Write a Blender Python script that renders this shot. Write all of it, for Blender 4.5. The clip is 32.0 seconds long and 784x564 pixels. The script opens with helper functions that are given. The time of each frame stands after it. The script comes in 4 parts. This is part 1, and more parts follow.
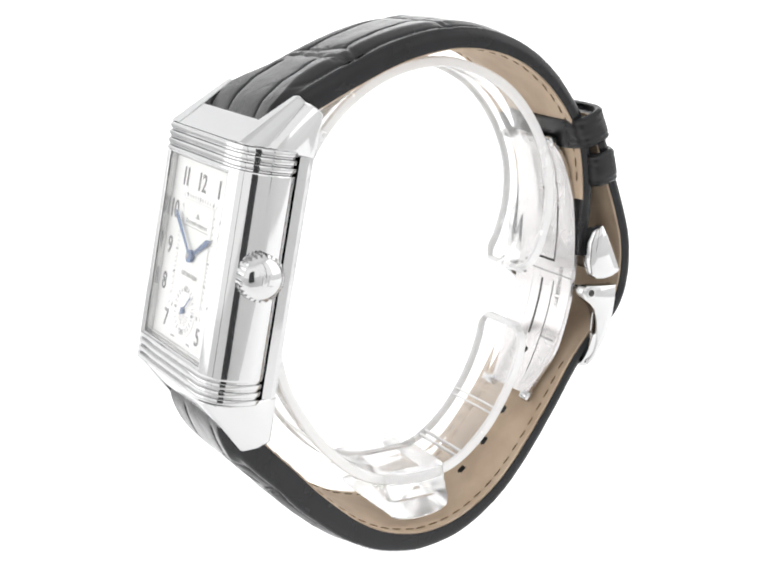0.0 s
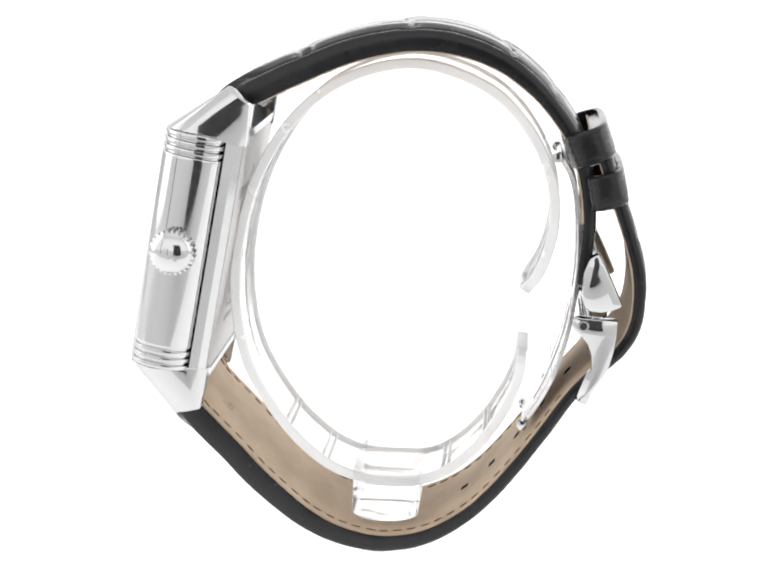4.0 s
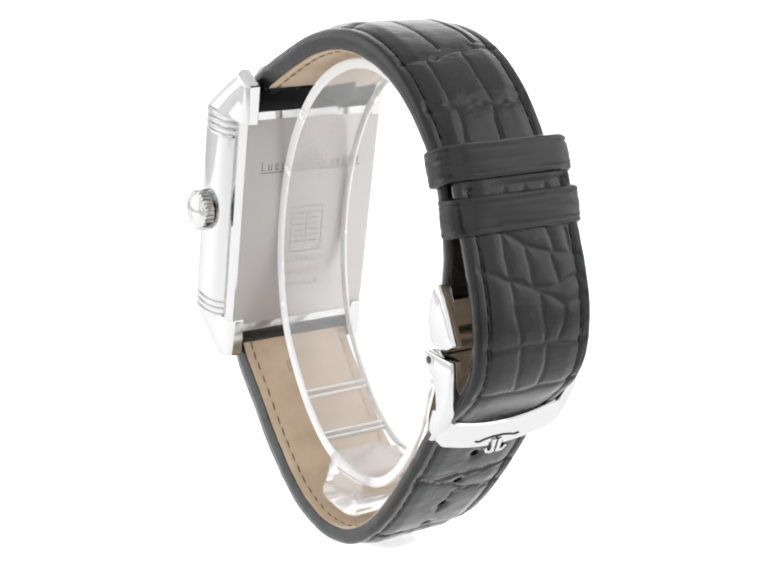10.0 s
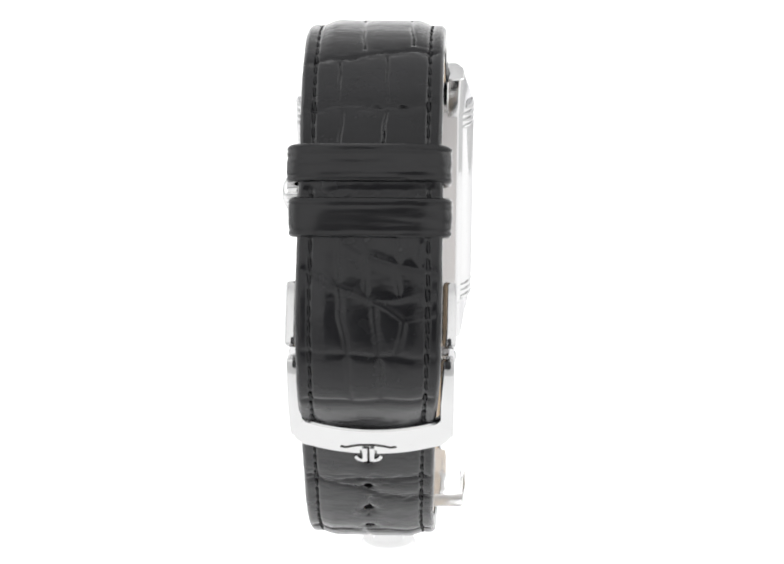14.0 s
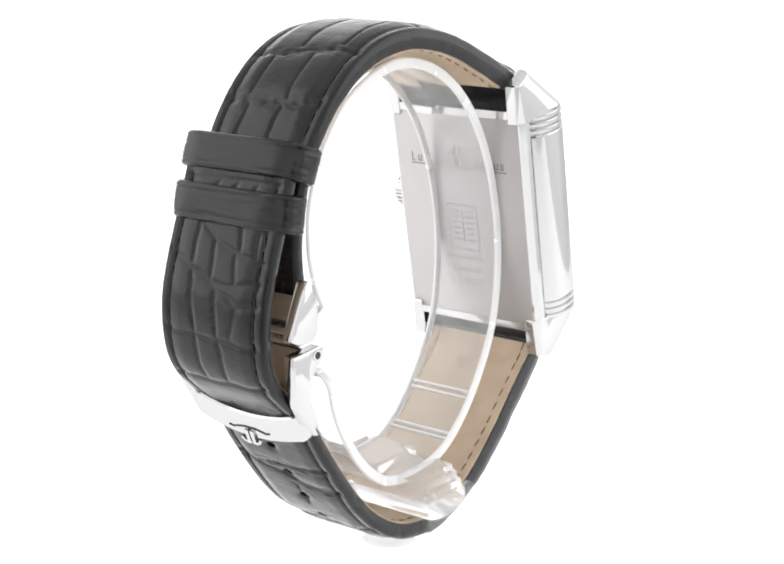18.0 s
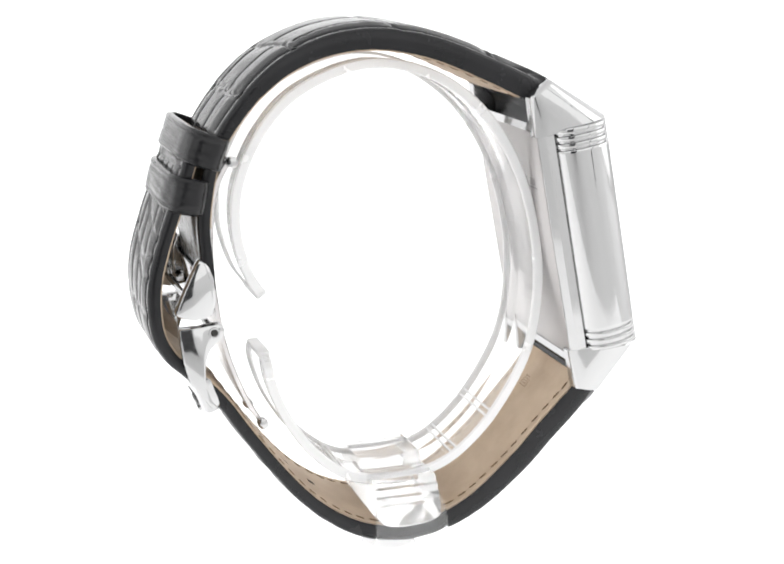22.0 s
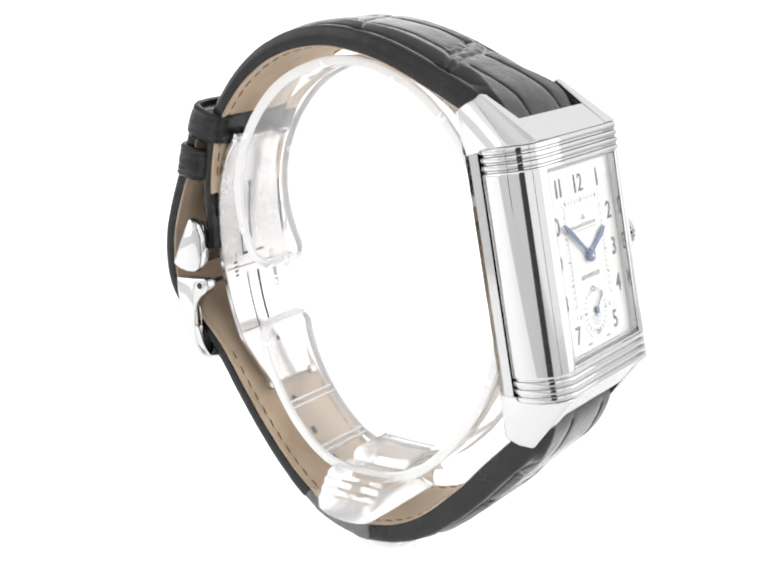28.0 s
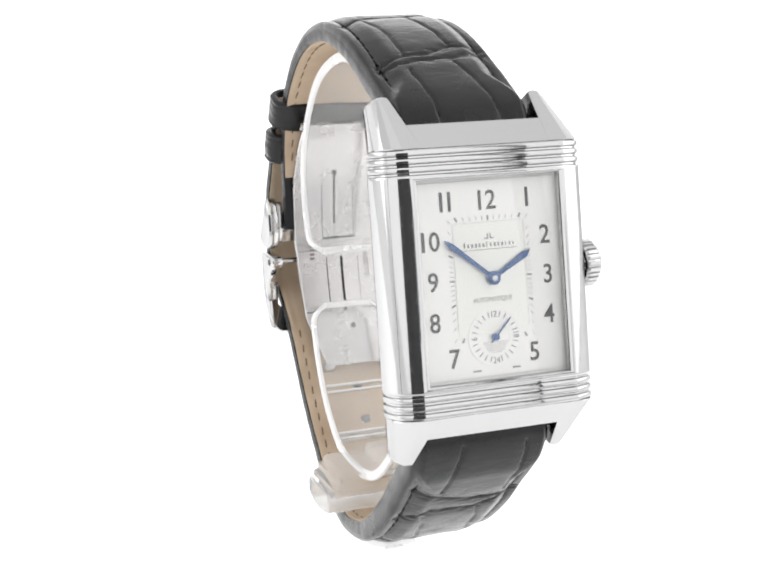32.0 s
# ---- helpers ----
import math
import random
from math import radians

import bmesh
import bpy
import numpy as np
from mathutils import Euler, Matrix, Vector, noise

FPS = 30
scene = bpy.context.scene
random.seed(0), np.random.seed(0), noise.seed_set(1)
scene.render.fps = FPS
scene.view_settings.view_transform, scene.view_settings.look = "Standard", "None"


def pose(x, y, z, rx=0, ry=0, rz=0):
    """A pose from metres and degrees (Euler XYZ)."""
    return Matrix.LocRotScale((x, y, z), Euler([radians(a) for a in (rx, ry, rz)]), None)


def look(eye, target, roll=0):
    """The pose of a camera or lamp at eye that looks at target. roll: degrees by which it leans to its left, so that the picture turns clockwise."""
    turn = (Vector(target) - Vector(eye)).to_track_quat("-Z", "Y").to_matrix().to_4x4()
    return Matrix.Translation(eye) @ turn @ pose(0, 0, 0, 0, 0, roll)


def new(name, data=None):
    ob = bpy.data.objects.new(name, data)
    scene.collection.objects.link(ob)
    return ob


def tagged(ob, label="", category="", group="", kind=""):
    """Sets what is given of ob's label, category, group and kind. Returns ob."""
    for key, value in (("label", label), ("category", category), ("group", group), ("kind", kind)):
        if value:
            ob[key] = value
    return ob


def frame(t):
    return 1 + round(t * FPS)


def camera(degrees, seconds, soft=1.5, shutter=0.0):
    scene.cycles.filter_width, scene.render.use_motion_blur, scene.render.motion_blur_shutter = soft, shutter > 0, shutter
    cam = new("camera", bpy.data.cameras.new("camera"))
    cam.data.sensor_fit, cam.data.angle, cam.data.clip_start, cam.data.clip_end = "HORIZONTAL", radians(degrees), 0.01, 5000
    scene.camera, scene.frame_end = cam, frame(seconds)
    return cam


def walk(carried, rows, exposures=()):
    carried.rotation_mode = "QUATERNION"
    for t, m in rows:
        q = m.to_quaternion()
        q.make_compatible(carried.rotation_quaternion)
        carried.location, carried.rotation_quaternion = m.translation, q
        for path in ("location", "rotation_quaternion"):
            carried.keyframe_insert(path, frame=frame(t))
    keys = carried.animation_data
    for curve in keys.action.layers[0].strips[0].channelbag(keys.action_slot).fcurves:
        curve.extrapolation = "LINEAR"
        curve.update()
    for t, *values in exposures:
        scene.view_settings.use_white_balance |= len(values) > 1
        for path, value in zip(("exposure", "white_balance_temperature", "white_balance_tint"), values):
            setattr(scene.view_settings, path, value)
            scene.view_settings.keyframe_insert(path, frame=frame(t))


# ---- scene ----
# Lengths inside the parts are written in model units of K metres, in the frame of the turning stand:
# x towards the crown, y from the dial to the clasp, z up, z = 0 at the middle of the watch.
K = 0.000915
LIFT = 57.5          # height of the watch's middle over the floor
X0 = 1.16            # the watch hangs a little off the stand's turning axis
CENTRE = LIFT * K

# ---- camera: stands still, the stand turns before it ----
cam = camera(29.5, 32.0, 2.0)
ELEV, AIM, REACH = radians(14.45), radians(14.352), 236.5 * K
eye = Vector((0, -REACH * math.cos(ELEV), CENTRE + REACH * math.sin(ELEV)))
ahead = Vector((math.tan(radians(0.122)), math.cos(AIM), -math.sin(AIM)))
still = look(eye, eye + ahead, 0.099)
walk(cam, [(0.0, still), (32.0, still)], [(0.0, 0.0), (32.0, 0.0)])

# ---- light: a graded world that stands in for unseen white surroundings ----
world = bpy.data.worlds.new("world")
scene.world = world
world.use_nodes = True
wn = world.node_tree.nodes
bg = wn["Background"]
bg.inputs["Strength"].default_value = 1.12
# levels set for the steel: brightest behind the watch, a little dimmer beside it and overhead
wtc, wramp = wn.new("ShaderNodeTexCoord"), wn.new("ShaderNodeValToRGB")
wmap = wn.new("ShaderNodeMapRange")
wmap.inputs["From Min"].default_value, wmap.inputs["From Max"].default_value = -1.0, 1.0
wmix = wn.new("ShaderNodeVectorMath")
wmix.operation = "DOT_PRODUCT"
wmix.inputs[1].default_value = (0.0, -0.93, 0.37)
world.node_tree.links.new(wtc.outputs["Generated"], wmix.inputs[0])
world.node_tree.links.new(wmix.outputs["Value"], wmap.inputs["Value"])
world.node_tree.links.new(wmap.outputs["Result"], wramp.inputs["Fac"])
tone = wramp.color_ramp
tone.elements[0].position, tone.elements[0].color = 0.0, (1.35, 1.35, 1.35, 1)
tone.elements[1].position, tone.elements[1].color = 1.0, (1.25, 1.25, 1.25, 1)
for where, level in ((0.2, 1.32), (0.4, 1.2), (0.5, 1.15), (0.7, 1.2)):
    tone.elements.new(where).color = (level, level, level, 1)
# added dimming of the high world, strongest near fifty degrees up, to grey the upward steel
wsep, wdim_band, wmul = wn.new("ShaderNodeSeparateXYZ"), wn.new("ShaderNodeValToRGB"), wn.new("ShaderNodeVectorMath")
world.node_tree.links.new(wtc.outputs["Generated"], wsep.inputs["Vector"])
world.node_tree.links.new(wsep.outputs["Z"], wdim_band.inputs["Fac"])
dim_band = wdim_band.color_ramp
dim_band.elements[0].position, dim_band.elements[0].color = 0.5, (1, 1, 1, 1)
dim_band.elements[1].position, dim_band.elements[1].color = 1.0, (0.85, 0.85, 0.855, 1)
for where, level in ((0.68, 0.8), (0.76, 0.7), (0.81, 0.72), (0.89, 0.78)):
    dim_band.elements.new(where).color = (level, level, level, 1)
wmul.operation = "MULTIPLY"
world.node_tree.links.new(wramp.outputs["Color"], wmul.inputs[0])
world.node_tree.links.new(wdim_band.outputs["Color"], wmul.inputs[1])
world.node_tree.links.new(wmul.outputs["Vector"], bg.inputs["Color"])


def area_lamp(name, eye_at, target, size_x, size_y, watts):
    data = bpy.data.lights.new(name, "AREA")
    data.shape, data.size, data.size_y, data.energy = "RECTANGLE", size_x, size_y, watts
    lamp = new(name, data)
    lamp.matrix_world = look(eye_at, target)
    return lamp


# added fill: one upright area lamp on each side, out of view
for side in (1, -1):
    area_lamp("side_fill", (side * 0.85, 0.02, 0.53), (0, 0, 0.53), 0.7, 1.04, 2.4)


# ---- materials ----
def shader(name, colour, rough, metal=0.0, **more):
    m = bpy.data.materials.new(name)
    m.use_nodes = True
    b = m.node_tree.nodes["Principled BSDF"]
    b.inputs["Base Color"].default_value = (*colour, 1)
    b.inputs["Roughness"].default_value = rough
    b.inputs["Metallic"].default_value = metal
    for key, value in more.items():
        b.inputs[key.replace("_", " ")].default_value = value
    return m


def link(m, a, out, b, into):
    m.node_tree.links.new(a.outputs[out], b.inputs[into])


def coords(m, scale):
    n = m.node_tree.nodes
    tc, mp = n.new("ShaderNodeTexCoord"), n.new("ShaderNodeMapping")
    mp.inputs["Scale"].default_value = scale
    link(m, tc, "Object", mp, "Vector")
    return mp


def noisy(m, scale, detail=4.0, stretch=(1, 1, 1)):
    n = m.node_tree.nodes
    t = n.new("ShaderNodeTexNoise")
    t.inputs["Scale"].default_value, t.inputs["Detail"].default_value = scale, detail
    link(m, coords(m, stretch), "Vector", t, "Vector")
    return t


def vary(m, tex, into, lo, hi, out="Fac"):
    """Lets a texture move an input between two values."""
    n = m.node_tree.nodes
    b = n["Principled BSDF"]
    if isinstance(lo, tuple):
        r = n.new("ShaderNodeValToRGB")
        r.color_ramp.elements[0].position, r.color_ramp.elements[1].position = 0.3, 0.7
        r.color_ramp.elements[0].color, r.color_ramp.elements[1].color = (*lo, 1), (*hi, 1)
        link(m, tex, out, r, "Fac")
        link(m, r, "Color", b, into)
    else:
        r = n.new("ShaderNodeMapRange")
        r.inputs["From Min"].default_value, r.inputs["From Max"].default_value = 0.3, 0.7
        r.inputs["To Min"].default_value, r.inputs["To Max"].default_value = lo, hi
        link(m, tex, out, r, "Value")
        link(m, r, "Result", b, into)


def bump(m, tex, strength, distance, out="Fac"):
    n = m.node_tree.nodes
    bp = n.new("ShaderNodeBump")
    bp.inputs["Strength"].default_value, bp.inputs["Distance"].default_value = strength, distance
    link(m, tex, out, bp, "Height")
    link(m, bp, "Normal", n["Principled BSDF"], "Normal")


STEEL = shader("polished_steel", (0.59, 0.59, 0.59), 0.06, 1.0, Specular_Tint=(0.72, 0.72, 0.73, 1))
vary(STEEL, noisy(STEEL, 900), "Roughness", 0.04, 0.11)
SATIN = shader("brushed_steel", (0.5, 0.485, 0.48), 0.45, 1.0)
fine = noisy(SATIN, 600, 3, (40, 1, 1))
vary(SATIN, fine, "Roughness", 0.4, 0.55)
bump(SATIN, fine, 0.15, 0.00002)
BUCKLE = shader("satin_clasp_steel", (0.65, 0.632, 0.628), 0.24, 1.0)
vary(BUCKLE, noisy(BUCKLE, 300, 3), "Roughness", 0.2, 0.3)
LEATHER = shader("black_alligator_leather", (0.012, 0.012, 0.013), 0.24)
pores = noisy(LEATHER, 2600, 5)
vary(LEATHER, noisy(LEATHER, 260), "Roughness", 0.16, 0.3)
for wax in (("Specular IOR Level", 0.2), ("Coat Weight", 0.3), ("Coat Roughness", 0.17), ("Coat IOR", 1.48)):
    LEATHER.node_tree.nodes["Principled BSDF"].inputs[wax[0]].default_value = wax[1]
vary(LEATHER, noisy(LEATHER, 120), "Base Color", (0.008, 0.008, 0.009), (0.013, 0.013, 0.0145))
bump(LEATHER, pores, 0.18, 0.00005)
KEEPER = shader("smooth_black_calf", (0.013, 0.013, 0.014), 0.18, 0.0, Specular_IOR_Level=0.32)
vary(KEEPER, noisy(KEEPER, 300), "Roughness", 0.14, 0.26)
bump(KEEPER, noisy(KEEPER, 420, 5, (0.6, 0.6, 4)), 0.25, 0.00016)
EDGE = shader("black_edge_paint", (0.02, 0.02, 0.022), 0.38)
vary(EDGE, noisy(EDGE, 500), "Roughness", 0.3, 0.5)
bump(EDGE, noisy(EDGE, 700), 0.2, 0.00008)
LINING = shader("tan_calf_lining", (0.42, 0.31, 0.21), 0.7)
vary(LINING, noisy(LINING, 180, 6), "Base Color", (0.46, 0.345, 0.24), (0.58, 0.46, 0.335))
bump(LINING, noisy(LINING, 3000, 4), 0.25, 0.00005)
THREAD = shader("black_thread", (0.008, 0.008, 0.009), 0.8)
STAMP = shader("pressed_tan_calf", (0.3, 0.21, 0.14), 0.7)
TAN_THREAD = shader("tan_thread", (0.17, 0.11, 0.06), 0.8)
BLOCK = shader("polished_acrylic_block", (1.0, 1.0, 1.0), 0.04, 0.0, Transmission_Weight=0.82, IOR=1.18)
vary(BLOCK, noisy(BLOCK, 150), "Roughness", 0.0, 0.04)
PLATE = shader("clear_acrylic_plate", (1.0, 1.0, 1.0), 0.03, 0.0, Transmission_Weight=0.93, IOR=1.02)
vary(PLATE, noisy(PLATE, 120), "Roughness", 0.01, 0.06)
ACRYLIC = shader("clear_acrylic", (1.0, 1.0, 1.0), 0.05, 0.0, Transmission_Weight=0.86, IOR=1.09)
vary(ACRYLIC, noisy(ACRYLIC, 150), "Roughness", 0.03, 0.12)
# white put into the material for the light that clear edges catch
RIM = shader("whitened_acrylic_edge", (0.97, 0.97, 0.97), 0.2, 0.0, Transmission_Weight=0.3, IOR=1.1)
vary(RIM, noisy(RIM, 200), "Roughness", 0.12, 0.3)
FOOT = shader("frosted_acrylic", (0.98, 0.98, 0.98), 0.3, 0.0, Transmission_Weight=0.65, IOR=1.04)
vary(FOOT, noisy(FOOT, 90), "Roughness", 0.25, 0.4)
GLASS = shader("sapphire_crystal", (1, 1, 1), 0.0, 0.0, Transmission_Weight=1.0, IOR=1.33)
# emission stands in for light from below; no lamp is there
PAPER = shader("glowing_white_table", (0.9, 0.9, 0.9), 0.6, Emission_Color=(1, 1, 1, 1), Emission_Strength=0.42)
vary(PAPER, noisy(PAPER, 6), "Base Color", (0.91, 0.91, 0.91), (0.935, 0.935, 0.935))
TABLE = shader("unseen_pale_table", (0.72, 0.72, 0.72), 0.5)
vary(TABLE, noisy(TABLE, 8), "Base Color", (0.69, 0.69, 0.69), (0.75, 0.75, 0.75))
BLACK = shader("black_unseen_props", (0.04, 0.04, 0.042), 0.9)
vary(BLACK, noisy(BLACK, 40), "Base Color", (0.034, 0.034, 0.036), (0.05, 0.05, 0.052))
DIAL = shader("silver_dial", (0.89, 0.885, 0.865), 0.5, 0.3)
vary(DIAL, noisy(DIAL, 3000), "Roughness", 0.4, 0.5)
GREY_INK = shader("anthracite_ink", (0.15, 0.15, 0.15), 0.35, 0.3)
TICK_INK = shader("mid_grey_ink", (0.46, 0.46, 0.45), 0.4)
DOT_INK = shader("light_grey_ink", (0.6, 0.6, 0.58), 0.4)
PALE_INK = shader("pale_grey_ink", (0.36, 0.36, 0.36), 0.4)
BLUE = shader("blued_steel", (0.11, 0.165, 0.3), 0.3, 0.6)
GUILLOCHE = shader("guilloche_silver", (0.86, 0.86, 0.83), 0.5, 0.28)
gw = GUILLOCHE.node_tree.nodes.new("ShaderNodeTexWave")
gw.wave_type, gw.rings_direction = "RINGS", "SPHERICAL"
gw.inputs["Scale"].default_value, gw.inputs["Distortion"].default_value, gw.inputs["Detail"].default_value, gw.inputs["Detail Scale"].default_value = 760.0, 2.6, 1.0, 1.2
gmap = coords(GUILLOCHE, (1, 1, 1))
link(GUILLOCHE, gmap, "Vector", gw, "Vector")
bump(GUILLOCHE, gw, 0.14, 0.00003)
vary(GUILLOCHE, gw, "Base Color", (0.85, 0.845, 0.805), (0.9, 0.9, 0.87))
ENGRAVED = shader("engraved_grey", (0.4, 0.39, 0.39), 0.5, 0.8)
ETCH = shader("etched_mark", (0.2, 0.19, 0.19), 0.55, 0.3)
# near-black painted in for the shade inside slots, holes and grooves
RECESS_SHADE = shader("painted_recess_shade", (0.02, 0.018, 0.016), 0.6)


# ---- building helpers ----
def place(v):
    """From model units to metres in the turning frame, whose origin lies on the floor."""
    return Vector(((v[0] + X0) * K, v[1] * K, (v[2] + LIFT) * K))


TILT = radians(11.0)
YAW = radians(-0.2)
UP = Vector((0, math.sin(TILT), math.cos(TILT)))
FLAT = Vector((0, -math.cos(TILT), math.sin(TILT)))
SIDE = Vector((1, 0, 0)) * math.cos(YAW) + FLAT * math.sin(YAW)
OUT = FLAT * math.cos(YAW) - Vector((1, 0, 0)) * math.sin(YAW)
HEART = Vector((0.55, -26.38, 7.44))


def on_case(x, u, n):
    """A point of the tilted case: x to the crown, u to twelve o'clock, n out of the dial."""
    return HEART + SIDE * x + UP * u + OUT * n


CASE = Matrix.Translation(HEART) @ Matrix((SIDE, UP, OUT)).transposed().to_4x4()


def part(name, bm, material, parent, label="", smooth=True, angle=35):
    """Links a bmesh in model units as one mesh under a thing or under a part."""
    for v in bm.verts:
        v.co = place(v.co)
    if bm.faces:
        bmesh.ops.recalc_face_normals(bm, faces=bm.faces)
    if smooth:
        for f in bm.faces:
            f.smooth = True
        for e in bm.edges:
            if len(e.link_faces) == 2 and e.calc_face_angle(0) > radians(angle):
                e.smooth = False
    me = bpy.data.meshes.new(name)
    bm.to_mesh(me)
    bm.free()
    for m in (material if isinstance(material, (list, tuple)) else [material]):
        me.materials.append(m)
    ob = new(name, me)
    ob.parent = parent
    return tagged(ob, label)


def hull(points):
    bm = bmesh.new()
    for p in points:
        bm.verts.new(p)
    got = bmesh.ops.convex_hull(bm, input=bm.verts)
    junk = [g for g in got["geom_interior"] + got["geom_unused"] if isinstance(g, bmesh.types.BMVert)]
    bmesh.ops.delete(bm, geom=list(set(junk)), context="VERTS")
    bmesh.ops.dissolve_limit(bm, angle_limit=0.01, verts=bm.verts, edges=bm.edges)
    return bm


def soften(bm, width, segments=2, limit=25):
    edges = [e for e in bm.edges if len(e.link_faces) == 2 and e.calc_face_angle(0) > radians(limit)]
    bmesh.ops.bevel(bm, geom=edges, offset=width, segments=segments, profile=0.5, affect="EDGES", clamp_overlap=True)
    return bm


def box(c, size, width=0.0, m=None):
    bm = bmesh.new()
    bmesh.ops.create_cube(bm, size=1)
    for v in bm.verts:
        v.co = Vector((v.co.x * size[0], v.co.y * size[1], v.co.z * size[2]))
    if width:
        soften(bm, width)
    for v in bm.verts:
        v.co = (m @ (v.co + Vector(c))) if m else v.co + Vector(c)
    return bm


def prism(outline, lo, hi, m=None, width=0.0):
    """Extrudes an outline of (a, b) from lo to hi along the third axis, then moves it by m."""
    bm = bmesh.new()
    rings = [[bm.verts.new((a, b, h)) for a, b in outline] for h in (lo, hi)]
    n = len(outline)
    bm.faces.new(rings[0][::-1])
    bm.faces.new(rings[1])
    for i in range(n):
        bm.faces.new((rings[0][i], rings[0][(i + 1) % n], rings[1][(i + 1) % n], rings[1][i]))
    bmesh.ops.recalc_face_normals(bm, faces=bm.faces)
    if width:
        soften(bm, width)
    if m:
        bm.transform(m)
    return bm


def lathe(profile, steps, m):
    """Turns (radius, height) pairs round z, then moves them by m."""
    bm = bmesh.new()
    rings = []
    for r, h in profile:
        rings.append([bm.verts.new((r * math.cos(a), r * math.sin(a), h)) for a in (2 * math.pi * i / steps for i in range(steps))])
    for a, b in zip(rings, rings[1:]):
        for i in range(steps):
            bm.faces.new((a[i], a[(i + 1) % steps], b[(i + 1) % steps], b[i]))
    bm.faces.new(rings[0][::-1])
    bm.faces.new(rings[-1])
    bmesh.ops.remove_doubles(bm, verts=bm.verts, dist=0.001)
    bm.transform(m)
    return bm


def merge(bms):
    bm = bmesh.new()
    for b in bms:
        me = bpy.data.meshes.new("piece")
        b.to_mesh(me)
        b.free()
        bm.from_mesh(me)
        bpy.data.meshes.remove(me)
    return bm


def spline(points, step):
    """A smooth line through (a, b) points, at even steps of its length."""
    p = np.array(points, float)
    q = np.vstack([2 * p[0] - p[1], p, 2 * p[-1] - p[-2]])
    out = []
    for i in range(1, len(q) - 2):
        for t in np.linspace(0, 1, 24, endpoint=False):
            a, b, c, d = q[i - 1], q[i], q[i + 1], q[i + 2]
            out.append(0.5 * (2 * b + (c - a) * t + (2 * a - 5 * b + 4 * c - d) * t ** 2 + (3 * b - a - 3 * c + d) * t ** 3))
    out.append(p[-1])
    out = np.array(out)
    run = np.concatenate([[0], np.cumsum(np.linalg.norm(np.diff(out, axis=0), axis=1))])
    n = max(2, int(round(run[-1] / step)))
    at = np.linspace(0, run[-1], n + 1)
    line = np.stack([np.interp(at, run, out[:, 0]), np.interp(at, run, out[:, 1])], 1)
    tan = np.gradient(line, axis=0)
    tan /= np.linalg.norm(tan, axis=1)[:, None]
    return line, tan, at


# ---- the place: white table given its own glow, swept up behind the watch, and the camera's unseen dark mount before it ----
def sheet(name, y0, y1, z, wide, material, label):
    bm = bmesh.new()
    ring = [[bm.verts.new((x, y, z)) for x in (-wide, -wide / 10, 0.0, wide / 10, wide)] for y in (y0, 0.7 * y0, 0.0, 0.1 * y1, y1)]
    for a, b in zip(ring, ring[1:]):
        for i in range(4):
            bm.faces.new((a[i], a[i + 1], b[i + 1], b[i]))
    me = bpy.data.meshes.new(name)
    bm.to_mesh(me)
    bm.free()
    me.materials.append(material)
    return tagged(new(name, me), label, "ground", kind="structure")


# added ground, never in view; its grey tones down what the steel reflects
sheet("ground", -12.0, 14.0, -0.004, 14.0, TABLE, "pale grey ground added round the glowing sheet, out of view")
# a translucent glowing sheet that sweeps up behind the watch; its off-centre edges are set for the steel's
# reflections
bm = bmesh.new()
sweep = [(-0.13, 0.0), (0.0, 0.0), (0.15, 0.0), (0.3, 0.0), (0.4, 0.0)] + [(0.4 + 0.12 * math.sin(radians(a)), 0.12 - 0.12 * math.cos(radians(a))) for a in range(6, 91, 6)] + [(0.52, 0.22), (0.52, 0.4)]
under = [(y + (0.003 if y > 0.45 else 0.0), z - (0.003 if y < 0.515 else 0.0)) for y, z in sweep]
rows = [[bm.verts.new((x, y, z)) for x in (-0.32, -0.1, 0.0, 0.1, 0.215)] for y, z in sweep + under[::-1]]
for a, b in zip(rows, rows[1:] + rows[:1]):
    for i in range(4):
        bm.faces.new((a[i], a[i + 1], b[i + 1], b[i]))
for a, b in zip(range(len(sweep) - 1), range(len(rows) - 1, len(sweep), -1)):
    for i, order in ((0, 1), (4, -1)):
        bm.faces.new([rows[k][i] for k in (a, a + 1, b - 1, b)][::order])
bmesh.ops.recalc_face_normals(bm, faces=bm.faces[:])
for f in bm.faces:
    f.smooth = f.normal.x ** 2 < 0.5
me = bpy.data.meshes.new("floor")
bm.to_mesh(me)
bm.free()
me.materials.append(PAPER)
tagged(new("floor", me), "white translucent table sheet, swept up behind, with added glow", "ground", kind="structure")

# camera mount, not a backdrop: unseen, added for the dark stripe in the steel
bm = bmesh.new()
bmesh.ops.create_cone(bm, cap_ends=True, segments=32, radius1=0.06, radius2=0.06, depth=0.14)
for v in bm.verts:
    v.co = v.co + Vector((0.0, -0.3, 0.067))
me = bpy.data.meshes.new("backdrop")
bm.to_mesh(me)
bm.free()
me.materials.append(BLACK)
tagged(new("backdrop", me), "short black camera mount, unseen, added for its reflection", "backdrop", kind="structure")

